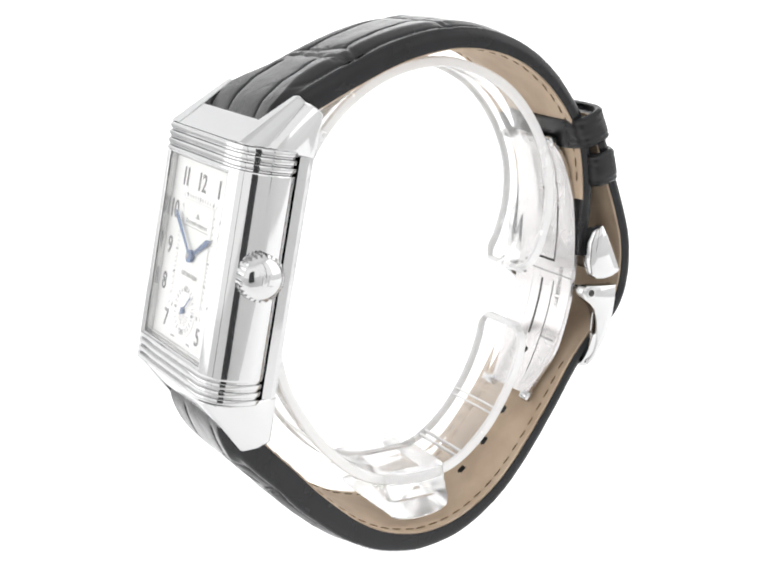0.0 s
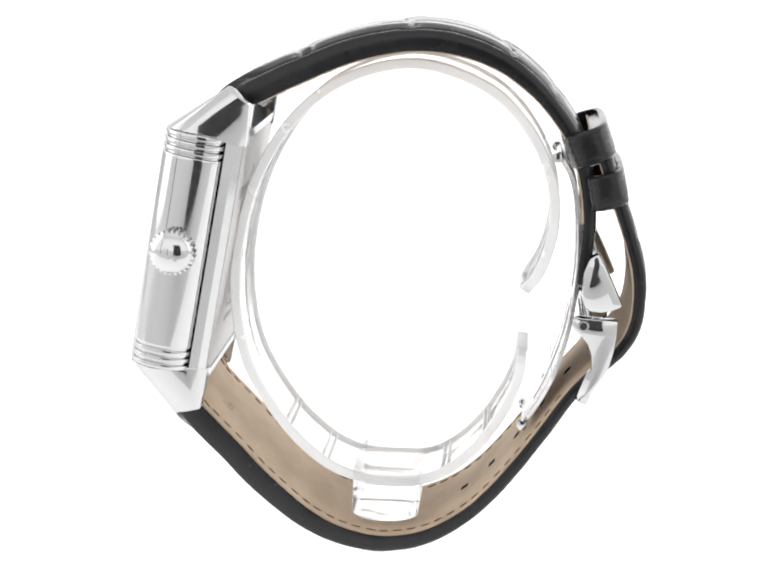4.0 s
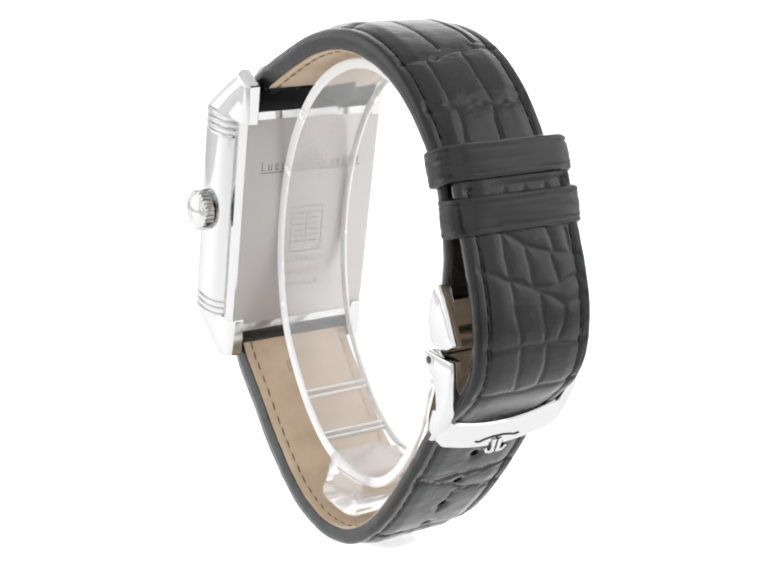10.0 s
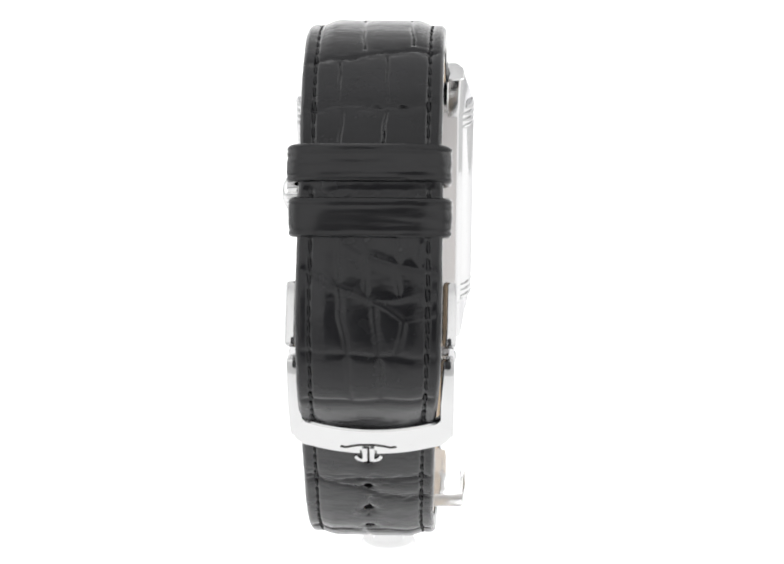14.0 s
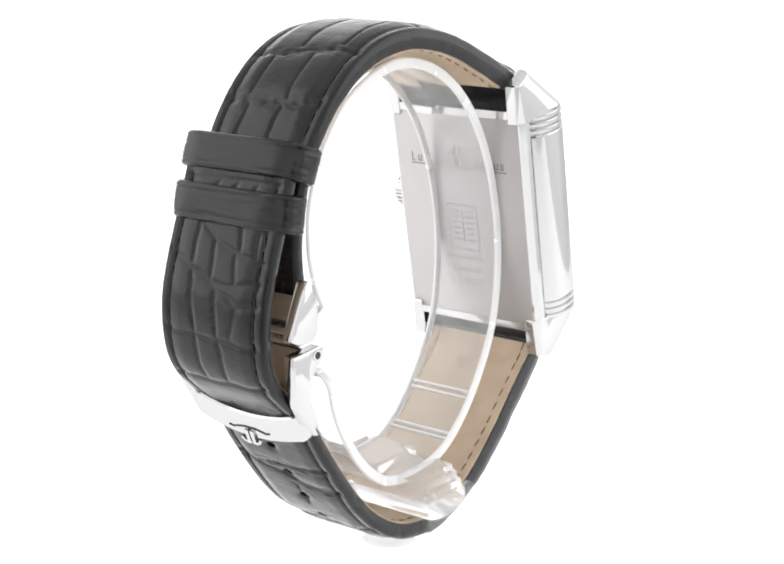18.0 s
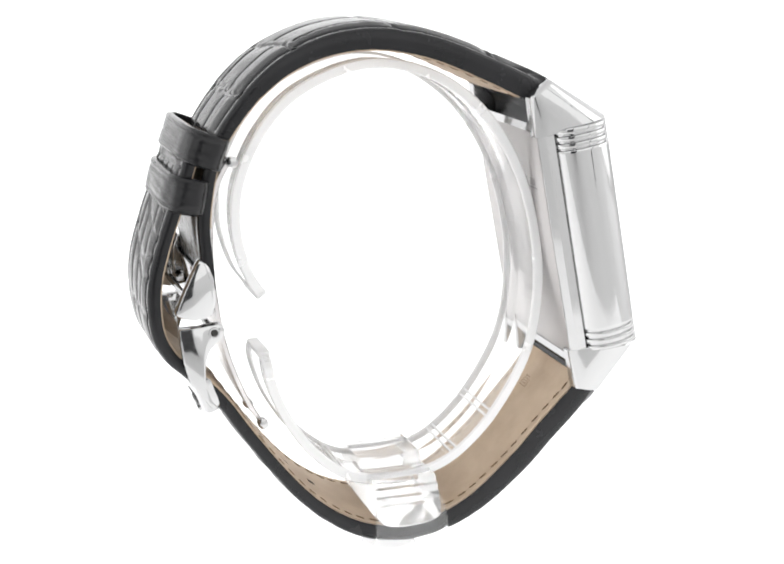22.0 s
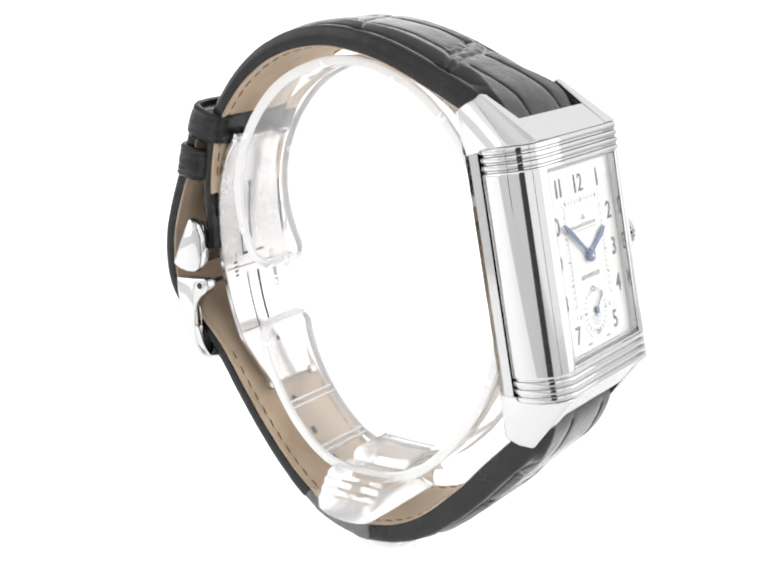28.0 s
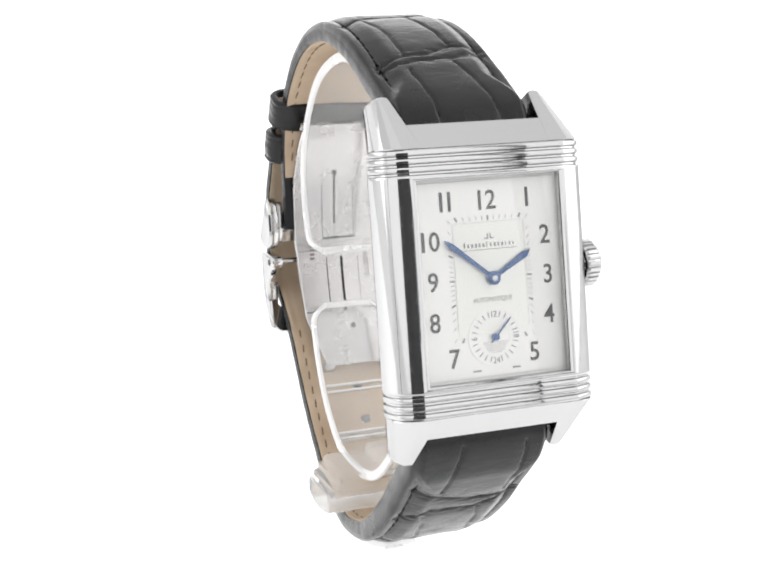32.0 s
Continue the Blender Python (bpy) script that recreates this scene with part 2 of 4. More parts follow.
# two thin poles added out of view, so that the steel reflects dark lines
for side in (1, -1):
    bm = bmesh.new()
    bmesh.ops.create_cone(bm, cap_ends=True, segments=12, radius1=0.006, radius2=0.006, depth=0.55)
    for v in bm.verts:
        v.co = v.co + Vector((side * 0.3, -0.27, 0.277))
    me = bpy.data.meshes.new("reflection_pole")
    bm.to_mesh(me)
    bm.free()
    me.materials.append(BLACK)
    tagged(new("reflection_pole", me), "thin black pole added out of view for dark reflected lines", "lamp stand", kind="structure")

# ---- the watch ----
watch = tagged(new("wristwatch"), "steel rectangular wristwatch with black alligator strap on clear stand", "watch")


# cradle with its lugs, behind the case
def cradle_bar(s):
    return hull([on_case(x, s * u, n) for x in (-11.2, 11.2) for u, n in ((18.28, 8.7), (21.6, 5.0), (21.2, 4.4), (19.6, -0.8), (19.6, -3.2), (18.28, -3.2))])


def lug(s, side):
    pts = [(15.2, 18.28, 5.6), (14.6, 18.28, 7.3), (13.6, 18.28, 8.4), (12.4, 18.28, 8.8), (9.4, 18.28, 8.8), (13.9, 18.28, -0.2), (13.3, 17.4, -2.1), (12.5, 17.4, -3.35), (10.7, 17.4, -3.35),
           (13.3, 25.1, 0.2), (12.2, 25.7, 0.8), (10.8, 25.7, 0.8), (13.5, 24.7, -1.2), (13.4, 24.0, -2.7), (12.8, 24.0, -3.3), (10.7, 24.0, -3.2), (11.9, 25.8, 0.3), (10.7, 20.4, -3.2)]
    return soften(hull([on_case(side * x, s * u, n) for x, u, n in pts]), 0.16, 1, 14)


cradle = part("case_frame", hull([on_case(sx * x, su * u, n) for sx in (1, -1) for su in (1, -1) for x, u, n in ((13.35, 18.2, -0.5), (13.35, 18.2, -1.9), (12.7, 18.2, -2.95))]), STEEL, watch, "polished steel cradle with faceted lugs", angle=15)
part("back_plate", prism([(-12.4, -19.4), (12.4, -19.4), (12.4, 19.6), (-12.4, 19.6)], -3.05, -2.4, CASE, 0.1), SATIN, cradle, "brushed steel case back with engraving")
for s in (1, -1):
    part("crossbar", cradle_bar(s), STEEL, cradle, angle=15)
    for side in (1, -1):
        part("lug", lug(s, side), STEEL, cradle, angle=12)

# swivelling case with three grooves at each end
SECTION = [(12.9, -0.45)] + [(12.3 + 3.12 * math.cos(radians(a)), 4.3 - 4.75 * math.sin(radians(a)) ** 0.9) for a in (72, 63, 54, 45, 36, 28, 20, 12, 5)] + [(15.42, 4.3), (15.4, 4.9), (15.33, 5.5), (15.2, 6.1), (14.98, 6.7), (14.66, 7.26), (14.27, 7.73), (13.8, 8.1), (13.25, 8.42), (12.7, 8.69), (12.2, 8.89), (11.75, 9.03), (11.5, 9.1)]
FULL = [(-x, n) for x, n in SECTION] + [(-5.4, 9.1), (0.0, 9.1), (5.4, 9.1)] + SECTION[::-1]


def case_body():
    bm = bmesh.new()
    stops = [(18.2, 0.25), (18.05, 0.05), (17.75, 0.0), (17.45, 0.05), (17.3, 0.34), (17.08, 0.34), (16.93, 0.05), (16.62, 0.0), (16.33, 0.05), (16.18, 0.34),
             (15.96, 0.34), (15.81, 0.05), (15.5, 0.0), (15.2, 0.05), (15.05, 0.32), (14.83, 0.32), (14.7, 0.05), (14.55, 0.0), (14.35, 0.0)]
    us = [(u, d) for u, d in stops] + [(7.0, 0.0), (0.0, 0.0), (-7.0, 0.0)] + [(-u, d) for u, d in stops[::-1]]
    n = len(FULL)
    normals = []
    for i in range(n):
        a, b = FULL[max(0, i - 1)], FULL[min(n - 1, i + 1)]
        t = Vector((b[0] - a[0], b[1] - a[1])).normalized()
        normals.append((t.y, -t.x))
    grid = []
    for u, d in us:
        grid.append([bm.verts.new(on_case(x + nx * d, u, h + nn * d)) for (x, h), (nx, nn) in zip(FULL, normals)])
    for r, (a, b) in enumerate(zip(grid, grid[1:])):
        inside = us[r][0] < 14.4 and us[r + 1][0] > -14.4
        for i in range(n - 1):
            if inside and abs(FULL[i][0]) < 11.55 and abs(FULL[i + 1][0]) < 11.55:
                continue
            bm.faces.new((a[i], a[i + 1], b[i + 1], b[i]))
    for ends in (grid[0], grid[-1]):
        bm.faces.new(ends)
    for a, b in zip(grid, grid[1:]):
        bm.faces.new((a[0], a[-1], b[-1], b[0]))
    return bm


case = part("case", case_body(), STEEL, watch, "polished steel case with three grooves at each end", angle=24)


def rim():
    """Stepped rim from the case's face down to the dial."""
    bm = bmesh.new()
    rims = [(11.5, 14.35, 9.1), (11.25, 14.25, 9.06), (11.1, 14.15, 8.85), (10.75, 13.95, 8.8), (10.65, 13.85, 7.0)]
    loops = [[bm.verts.new(on_case(sx * x, sy * u, h)) for sx, sy in ((1, 1), (-1, 1), (-1, -1), (1, -1))] for x, u, h in rims]
    for a, b in zip(loops, loops[1:]):
        for i in range(4):
            bm.faces.new((a[i], a[(i + 1) % 4], b[(i + 1) % 4], b[i]))
    return bm


part("bezel_rim", rim(), STEEL, case, smooth=False)
crystal = part("crystal", box((0, 0, 8.5), (21.35, 27.8, 0.2), 0.0, CASE), GLASS, case, "flat clear crystal", smooth=False)
crystal.visible_shadow = False

# ---- dial ----
FACE = 7.4
dial = part("dial", box((0, 0, FACE - 0.15), (21.78, 27.78, 0.3), 0, CASE), DIAL, watch, "silvered dial with grey arabic numerals", smooth=False)


def slab(points, lo, hi, width=0.0):
    return prism(points, FACE + lo, FACE + hi, CASE, width)


def rect(x0, x1, u0, u1):
    return [(x0, u0), (x1, u0), (x1, u1), (x0, u1)]


def bar_to(a, b, w0, w1):
    """A tapering bar from a to b on the dial."""
    d = (Vector(b) - Vector(a)).normalized()
    n = Vector((-d.y, d.x))
    return [tuple(Vector(a) - n * w0 / 2), tuple(Vector(b) - n * w1 / 2), tuple(Vector(b) + n * w1 / 2), tuple(Vector(a) + n * w0 / 2)]


def glyphs(text, size, squeeze=1.0, weight=0.0):
    """The built-in font's letters as a flat, thin mesh round the origin."""
    cu = bpy.data.curves.new("letters", "FONT")
    cu.body, cu.size, cu.align_x, cu.align_y, cu.extrude = text, size, "CENTER", "CENTER", 0.03
    cu.resolution_u, cu.offset = 4, weight
    ob = bpy.data.objects.new("letters", cu)
    me = bpy.data.meshes.new_from_object(ob)
    bm = bmesh.new()
    bm.from_mesh(me)
    bpy.data.meshes.remove(me)
    bpy.data.objects.remove(ob)
    bpy.data.curves.remove(cu)
    xs, ys = [v.co.x for v in bm.verts], [v.co.y for v in bm.verts]
    cx, cy = (min(xs) + max(xs)) / 2, (min(ys) + max(ys)) / 2
    for v in bm.verts:
        v.co = Vector(((v.co.x - cx) * squeeze, v.co.y - cy, v.co.z))
    return bm


def lettering(name, text, size, x, u, parent, material, squeeze=1.0, spin=0.0, h=FACE + 0.05, m=CASE):
    bm = glyphs(text, size, squeeze)
    bm.transform(m @ Matrix.Translation((x, u, h)) @ Matrix.Rotation(spin, 4, "Z"))
    return part(name, bm, material, parent, smooth=False)


def numeral(text, x, u):
    """Hour numerals two and a half units high; the one is a plain stroke."""
    pieces, width, cur = [], {"1": 0.85}, 0.0
    spans = [width.get(c, 1.75) for c in text]
    left = x - sum(spans) / 2 - 0.18 * (len(text) - 1)
    for c, w in zip(text, spans):
        at = left + w / 2
        left += w + 0.36
        if c == "1":
            pieces.append(slab(rect(at - 0.21, at + 0.21, u - 1.34, u + 1.34), 0.0, 0.09))
        else:
            bm = glyphs(c, 3.7, 0.9, 0.035)
            bm.transform(CASE @ Matrix.Translation((at, u, FACE + 0.05)))
            pieces.append(bm)
    return part("numeral", merge(pieces), GREY_INK, dial, "anthracite applied numeral", smooth=False)


for text, x, u in (("12", 0.0, 10.8), ("1", 6.1, 10.8), ("2", 8.55, 5.45), ("3", 8.7, -0.1), ("4", 8.55, -5.7), ("5", 5.9, -10.75), ("7", -6.2, -10.6), ("8", -8.8, -5.45),
                   ("9", -8.7, 0.1), ("10", -8.75, 5.6), ("11", -6.2, 10.85)):
    numeral(text, x, u)

gmap.inputs["Location"].default_value = -place(on_case(0.0, 0.0, FACE))
centre = part("centre_panel", slab(rect(-5.35, 5.35, -8.0, 7.75), 0.0, 0.04), GUILLOCHE, dial, "guilloche silver centre panel", smooth=False)
# minute track: ticks set round a rectangle
ticks, marks = [], []
W, T, B = 5.95, 8.4, -8.3
for i in range(60):
    a = radians(90 - 6 * i)
    dx, dy = math.cos(a), math.sin(a)
    far = min(W / abs(dx) if abs(dx) > 1e-6 else 99, (T if dy > 0 else -B) / abs(dy) if abs(dy) > 1e-6 else 99)
    px, pu = dx * far, dy * far
    if pu < -8.0 and abs(px) < 4.3:
        continue
    long = 0.36 if i % 5 else 0.42
    (ticks if i % 5 else marks).append(slab(bar_to((px - dx * long, pu - dy * long), (px + dx * long * 0.6, pu + dy * long * 0.6), 0.09 if i % 5 else 0.26, 0.09 if i % 5 else 0.26), 0.0, 0.06))
part("minute_track", merge(ticks), TICK_INK, dial, smooth=False)
part("minute_track", merge(marks), PALE_INK, dial, smooth=False)
part("track_line", merge([slab(rect(-5.42, 5.42, 7.72, 7.78), 0.0, 0.055), slab(rect(-5.42, -5.36, -7.0, 7.72), 0.0, 0.055), slab(rect(5.36, 5.42, -7.0, 7.72), 0.0, 0.055)]), DOT_INK, dial, smooth=False)

# small 24-hour dial
SUB = Matrix.Translation(on_case(0.0, -8.15, FACE)) @ CASE.to_3x3().to_4x4()
part("small_dial", lathe([(0.0, 0.0), (4.1, 0.0), (4.1, 0.07), (4.0, 0.1), (3.9, 0.07), (2.3, 0.07), (2.25, 0.03), (0.0, 0.03)], 64, SUB), DIAL, dial, "small silvered twenty-four hour dial")
for i in range(24):
    if i % 6:
        a = radians(15 * i)
        part("hour_mark", merge([slab(bar_to((2.75 * math.sin(a), -8.15 + 2.75 * math.cos(a)), (3.55 * math.sin(a), -8.15 + 3.55 * math.cos(a)), 0.1, 0.13), 0.05, 0.12)]), PALE_INK, dial, smooth=False)
for text, x, u in (("12", 0, -4.95), ("18", 3.2, -8.15), ("24", 0, -11.35), ("6", -3.2, -8.15)):
    lettering("hour_figure", text, 1.25, x, u, dial, PALE_INK, 0.85, radians(-90) if text == "18" else radians(90) if text == "6" else 0.0, FACE + 0.12)
for k in range(6):
    part("shade_line", slab(rect(-1.9 + 0.16 * k, 1.9 - 0.16 * k, -8.9 - 0.28 * k, -8.84 - 0.28 * k), 0.02, 0.06), ENGRAVED, dial, smooth=False)
lettering("lettering", "AUTOMATIQUE", 0.95, 0.0, -2.95, dial, TICK_INK, 0.88, 0.0, FACE + 0.07)
# maker's signature and origin line, as plain bars
signature = [slab(rect(-0.75, -0.1, 5.45, 5.6), 0.04, 0.1), slab(rect(0.1, 0.75, 5.45, 5.6), 0.04, 0.1), slab(rect(-0.28, -0.12, 5.45, 6.15), 0.04, 0.1), slab(rect(0.12, 0.28, 5.45, 6.15), 0.04, 0.1)]
rng = random.Random(5)
for k in range(14):
    x = -3.7 + 0.57 * k
    high = 5.05 if k in (0, 6) else 4.85
    signature.append(slab(rect(x - 0.17, x - 0.17 + rng.uniform(0.1, 0.3), 4.35, high), 0.04, 0.1))
signature.append(slab(rect(-4.2, 4.2, 3.95, 4.03), 0.04, 0.1))
part("signature", merge(signature), PALE_INK, dial, "small grey printed signature", smooth=False)
part("origin_mark", merge([slab(rect(-3.6, -2.4, -12.75, -12.5), 0.0, 0.05), slab(rect(2.4, 3.6, -12.75, -12.5), 0.0, 0.05)]), ENGRAVED, dial, smooth=False)
border = []
for k in range(88):
    u = -13.4 + 26.8 * k / 87
    border += [slab(rect(sx * 10.55 - 0.14, sx * 10.55 + 0.14, u - 0.07, u + 0.07), 0.0, 0.05) for sx in (1, -1)]
for k in range(66):
    x = -10.3 + 20.6 * k / 65
    border += [slab(rect(x - 0.07, x + 0.07, su * 13.55 - 0.14, su * 13.55 + 0.14), 0.0, 0.05) for su in (1, -1)]
part("dial_edge", merge(border), DOT_INK, dial, smooth=False)


def hand(name, tip, tail, w0, w1, w2, h, material, hub, label=""):
    """A long leaf from the hub to the tip."""
    o = Vector(hub)
    d = Vector(tip) - o
    L = d.length
    d = d / L
    n = Vector((-d.y, d.x))
    pts = [(-tail, w0), (0.0, w0), (0.45 * L, w1), (0.86 * L, w2), (L, 0.12)]
    outline = [tuple(o + d * a - n * w / 2) for a, w in pts] + [tuple(o + d * a + n * w / 2) for a, w in pts[::-1]]
    return part(name, slab(outline, h, h + 0.14, 0.03), material, watch, label, smooth=False)


hand("hour_hand", (5.9, 3.35), 0.2, 0.55, 0.75, 1.0, 0.3, BLUE, (0.15, 0.0), "blued steel hour hand")
hand("minute_hand", (-6.9, 5.6), 0.2, 0.5, 0.65, 0.85, 0.52, BLUE, (0.15, 0.0), "blued steel minute hand")
HUB = Matrix.Translation(on_case(0.15, 0.0, FACE)) @ CASE.to_3x3().to_4x4()
part("hand_hub", lathe([(0.0, 0.0), (0.85, 0.0), (0.95, 0.3), (0.95, 0.75), (0.75, 0.8), (0.45, 0.8), (0.43, 0.86), (0.0, 0.9)], 32, HUB), BLUE, watch, "blued steel hand hub")
part("hub_cap", lathe([(0.0, 0.8), (0.42, 0.8), (0.4, 0.97), (0.0, 1.0)], 24, HUB), STEEL, watch)
hand("small_hand", (2.3, -5.75), 1.0, 0.22, 0.22, 0.2, 0.3, BLUE, (0.0, -8.15))
part("small_hub", lathe([(0.0, 0.1), (0.5, 0.1), (0.5, 0.5), (0.25, 0.55), (0.0, 0.55)], 24, SUB), BLUE, watch)

# engraving of the case back: signature, seal and marks as plain shapes
BACK = CASE @ Matrix.Rotation(radians(180), 4, "Y")


def engraved(x0, x1, u0, u1):
    return prism(rect(x0, x1, u0, u1), 3.0, 3.08, BACK)


marks = [engraved(-9.6, 9.6, 8.8, 8.98), engraved(-1.9, -0.35, 11.2, 11.45), engraved(0.35, 1.9, 11.2, 11.45), engraved(-0.65, -0.35, 11.2, 12.7), engraved(0.35, 0.65, 11.2, 12.7)]
for k in range(15):
    x = -9.0 + 1.28 * k
    tall = 1.6 if k in (0, 7) else 1.15
    wide = rng.uniform(0.5, 0.85)
    marks += [engraved(x - 0.4, x - 0.22, 9.3, 9.3 + tall), engraved(x - 0.22, x - 0.4 + wide, 9.3, 9.48)]
    if k % 3:
        marks.append(engraved(x - 0.58 + wide, x - 0.4 + wide, 9.3, 9.3 + tall))
part("signature", merge(marks), ETCH, cradle, "engraved maker's signature", smooth=False)
seal = [engraved(-3.0, 3.0, 2.1, 2.3), engraved(-3.0, -2.82, -5.8, 2.1), engraved(2.82, 3.0, -5.8, 2.1), engraved(-3.0, 3.0, -6.0, -5.8), engraved(-0.12, 0.12, -4.6, 1.2)]
for k in range(6):
    u = 1.1 - 1.05 * k
    seal += [engraved(-2.2, -0.5, u - 0.12, u + 0.12), engraved(0.5, 2.2, u - 0.12, u + 0.12)]
part("seal", merge(seal), ETCH, cradle, "engraved square seal", smooth=False)
for u, w in ((-7.3, 3.6), (-9.6, 3.0), (-11.9, 3.6)):
    row = []
    for k in range(int(w * 2)):
        x = -w + 0.5 + k * 1.0
        row += [engraved(x - 0.34, x - 0.16, u - 0.45, u + 0.4), engraved(x - 0.16, x + rng.uniform(0.1, 0.35), u - 0.45, u - 0.27)]
    part("engraved_line", merge(row), ETCH, cradle, smooth=False)

# crown
turn = Matrix.Translation(on_case(14.45, 0.6, 4.2)) @ CASE.to_3x3().to_4x4() @ Matrix.Rotation(radians(90), 4, "Y")
crown = part("crown", lathe([(2.2, -0.6), (2.2, 0.8), (2.95, 0.8), (3.15, 1.0), (3.15, 2.7), (2.95, 3.05), (2.3, 3.5), (1.2, 3.85), (0.0, 3.95)], 48, turn), STEEL, watch, "fluted steel winding crown")
for k in range(26):
    a = 2 * math.pi * k / 26
    part("flute", hull([turn @ Vector((r * math.cos(a + w), r * math.sin(a + w), h)) for r, w, h in
                        ((3.0, -0.09, 0.85), (3.0, 0.09, 0.85), (3.45, -0.05, 1.1), (3.45, 0.05, 1.1), (3.4, -0.05, 2.6), (3.4, 0.05, 2.6), (3.0, -0.09, 2.95), (3.0, 0.09, 2.95))]), STEEL, crown)
part("emblem", merge([box((sx * 0.45, 0.0, 3.8), (0.28, 1.7, 0.3), 0.05, turn) for sx in (1, -1)] + [box((sx * 0.75, -sx * 0.75, 3.75), (0.7, 0.25, 0.3), 0.05, turn) for sx in (1, -1)]), STEEL, crown)

# strap
UPPER = [(-26.0, 27.2), (-25.2, 29.0), (-23.6, 31.0), (-21, 32.7), (-16.3, 35.0), (-12.6, 36.6), (-9, 38.1), (-5.3, 39.4), (-1.7, 40.3), (2, 40.9), (5.5, 41.1), (9.2, 40.8), (12.8, 40.0), (16.4, 38.6), (20, 36.5),
         (23.8, 33.2), (26.6, 29.8), (28.9, 26.3), (30.6, 21.9), (31.5, 17.2), (31.8, 13.0), (31.6, 9.5), (31.3, 6.2), (31.2, 3.4)]
LOWER = [(-32.8, -12.2), (-33.3, -15.3), (-31.5, -19.2), (-29.3, -21.9), (-25.4, -25.9), (-21.6, -30.0), (-17.7, -33.5), (-13.8, -36.5), (-9.8, -38.7), (-5.9, -40.0), (-1.5, -40.7), (2, -40.5), (6, -39.6), (10, -37.7),
         (14, -34.8), (17.8, -31.0), (21.6, -26.3), (25.4, -21.0), (29, -15.6), (32, -12), (34.7, -9.5), (37.3, -6.8), (39.1, -3.1), (39.65, 1.5), (39.3, 5.9), (38.3, 9.8), (36.9, 14), (35.4, 18), (33.9, 22.5), (32.4, 27)]


# The hide's pattern, as lines of (length along the strap, place across it from -1 to 1).
# Seams run across and gather fine wrinkles; furrows part the scales between two seams.
UPPER_SEAMS = [[(12, -0.87), (13.5, -0.27), (14, 0.27), (15.5, 0.9)], [(13, -0.87), (15.2, -0.4), (15.5, 0), (17.5, 0.4), (17, 0.9)], [(28.6, -0.93), (31, -0.17), (32.1, 0.6), (32.5, 0.93)],
               [(45.6, -0.95), (46.1, -0.2), (47.6, 0.27), (48.1, 0.95)], [(55.8, -0.95), (56.5, -0.3), (56.1, 0.2), (56.6, 0.95)]]
UPPER_FURROWS = [[(0, -0.32), (11, -0.47)], [(0, 0.57), (13, 0.3)], [(15.5, -0.4), (21.5, -0.4), (28.5, -0.53)], [(17.5, 0.4), (30.5, 0.26)], [(33, 0.2), (45.5, 0.13)], [(32, -0.5), (44.5, -0.57)],
                 [(48.5, 0.45), (55.4, 0.47)], [(47.5, -0.22), (55.5, -0.24)], [(57.3, 0.4), (66, 0.44)], [(57.5, -0.2), (66, -0.17)]]
LOWER_SEAMS = [[(9.5, -0.92), (13.6, 0.03), (13.8, 0.95)], [(19.8, -0.9), (16.3, -0.43), (16.8, 0.27), (14.8, 0.63), (14.5, 0.95)], [(31, -0.95), (32.2, 0), (31.4, 0.95)], [(45, -0.95), (45.8, 0.95)], [(56.8, -0.95), (57.4, 0.95)],
               [(75.3, 0.95), (73.8, 0.67), (74.3, 0.07), (74.8, -0.95)], [(73.8, 0.97), (73.6, 0.57), (71.8, 0.1), (70.3, -0.1), (69.3, -0.63), (69.1, -0.97)], [(83.5, -0.95), (84.2, 0.95)]]
LOWER_FURROWS = [[(0, -0.33), (9.8, -0.43)], [(0, 0.63), (12, 0.6)], [(17, 0.37), (30.5, 0.55)], [(18.5, -0.5), (31, -0.25)], [(33, -0.35), (44.5, -0.28)], [(33, 0.4), (45, 0.33)], [(46.5, 0.05), (56.5, 0.1)], [(64, 0.02), (69, -0.02)]]
TAIL_FURROWS = [[(96, 0.95), (96.4, -0.95)], [(103.9, 0.95), (103.3, -0.4), (103.2, -0.95)], [(121, 0.75), (119.2, 0.37), (117.2, 0.07), (115.7, -0.37), (114.7, -0.95)], [(115, 0.9), (111.8, 0.17), (110.3, -0.2), (108.3, -0.5), (109.3, -0.9)],
                [(111.4, 0.05), (111.3, -0.37), (111.8, -0.9)], [(119, 0.43), (114, 0.43)], [(117, 0.07), (111.8, 0.03)], [(115.6, -0.37), (111.8, -0.4)], [(112.4, 0.4), (104, 0.3)], [(110, -0.07), (103.6, -0.13)]]
TAIL_SCALES = [[(108, -0.5), (103.4, -0.38)], [(119.5, -0.38), (116, -0.42)], [(118.6, -0.7), (115, -0.74)], [(103, -0.17), (96.6, -0.2)], [(103.2, 0.27), (96.6, 0.23)], [(121.5, 0.95), (121.8, -0.95)], [(121.6, 0.5), (125.5, 0.2)],
               [(121.6, 0.1), (125.5, -0.15)], [(121.8, -0.35), (125.5, -0.5)], [(125.5, 0.95), (125.8, -0.95)]]


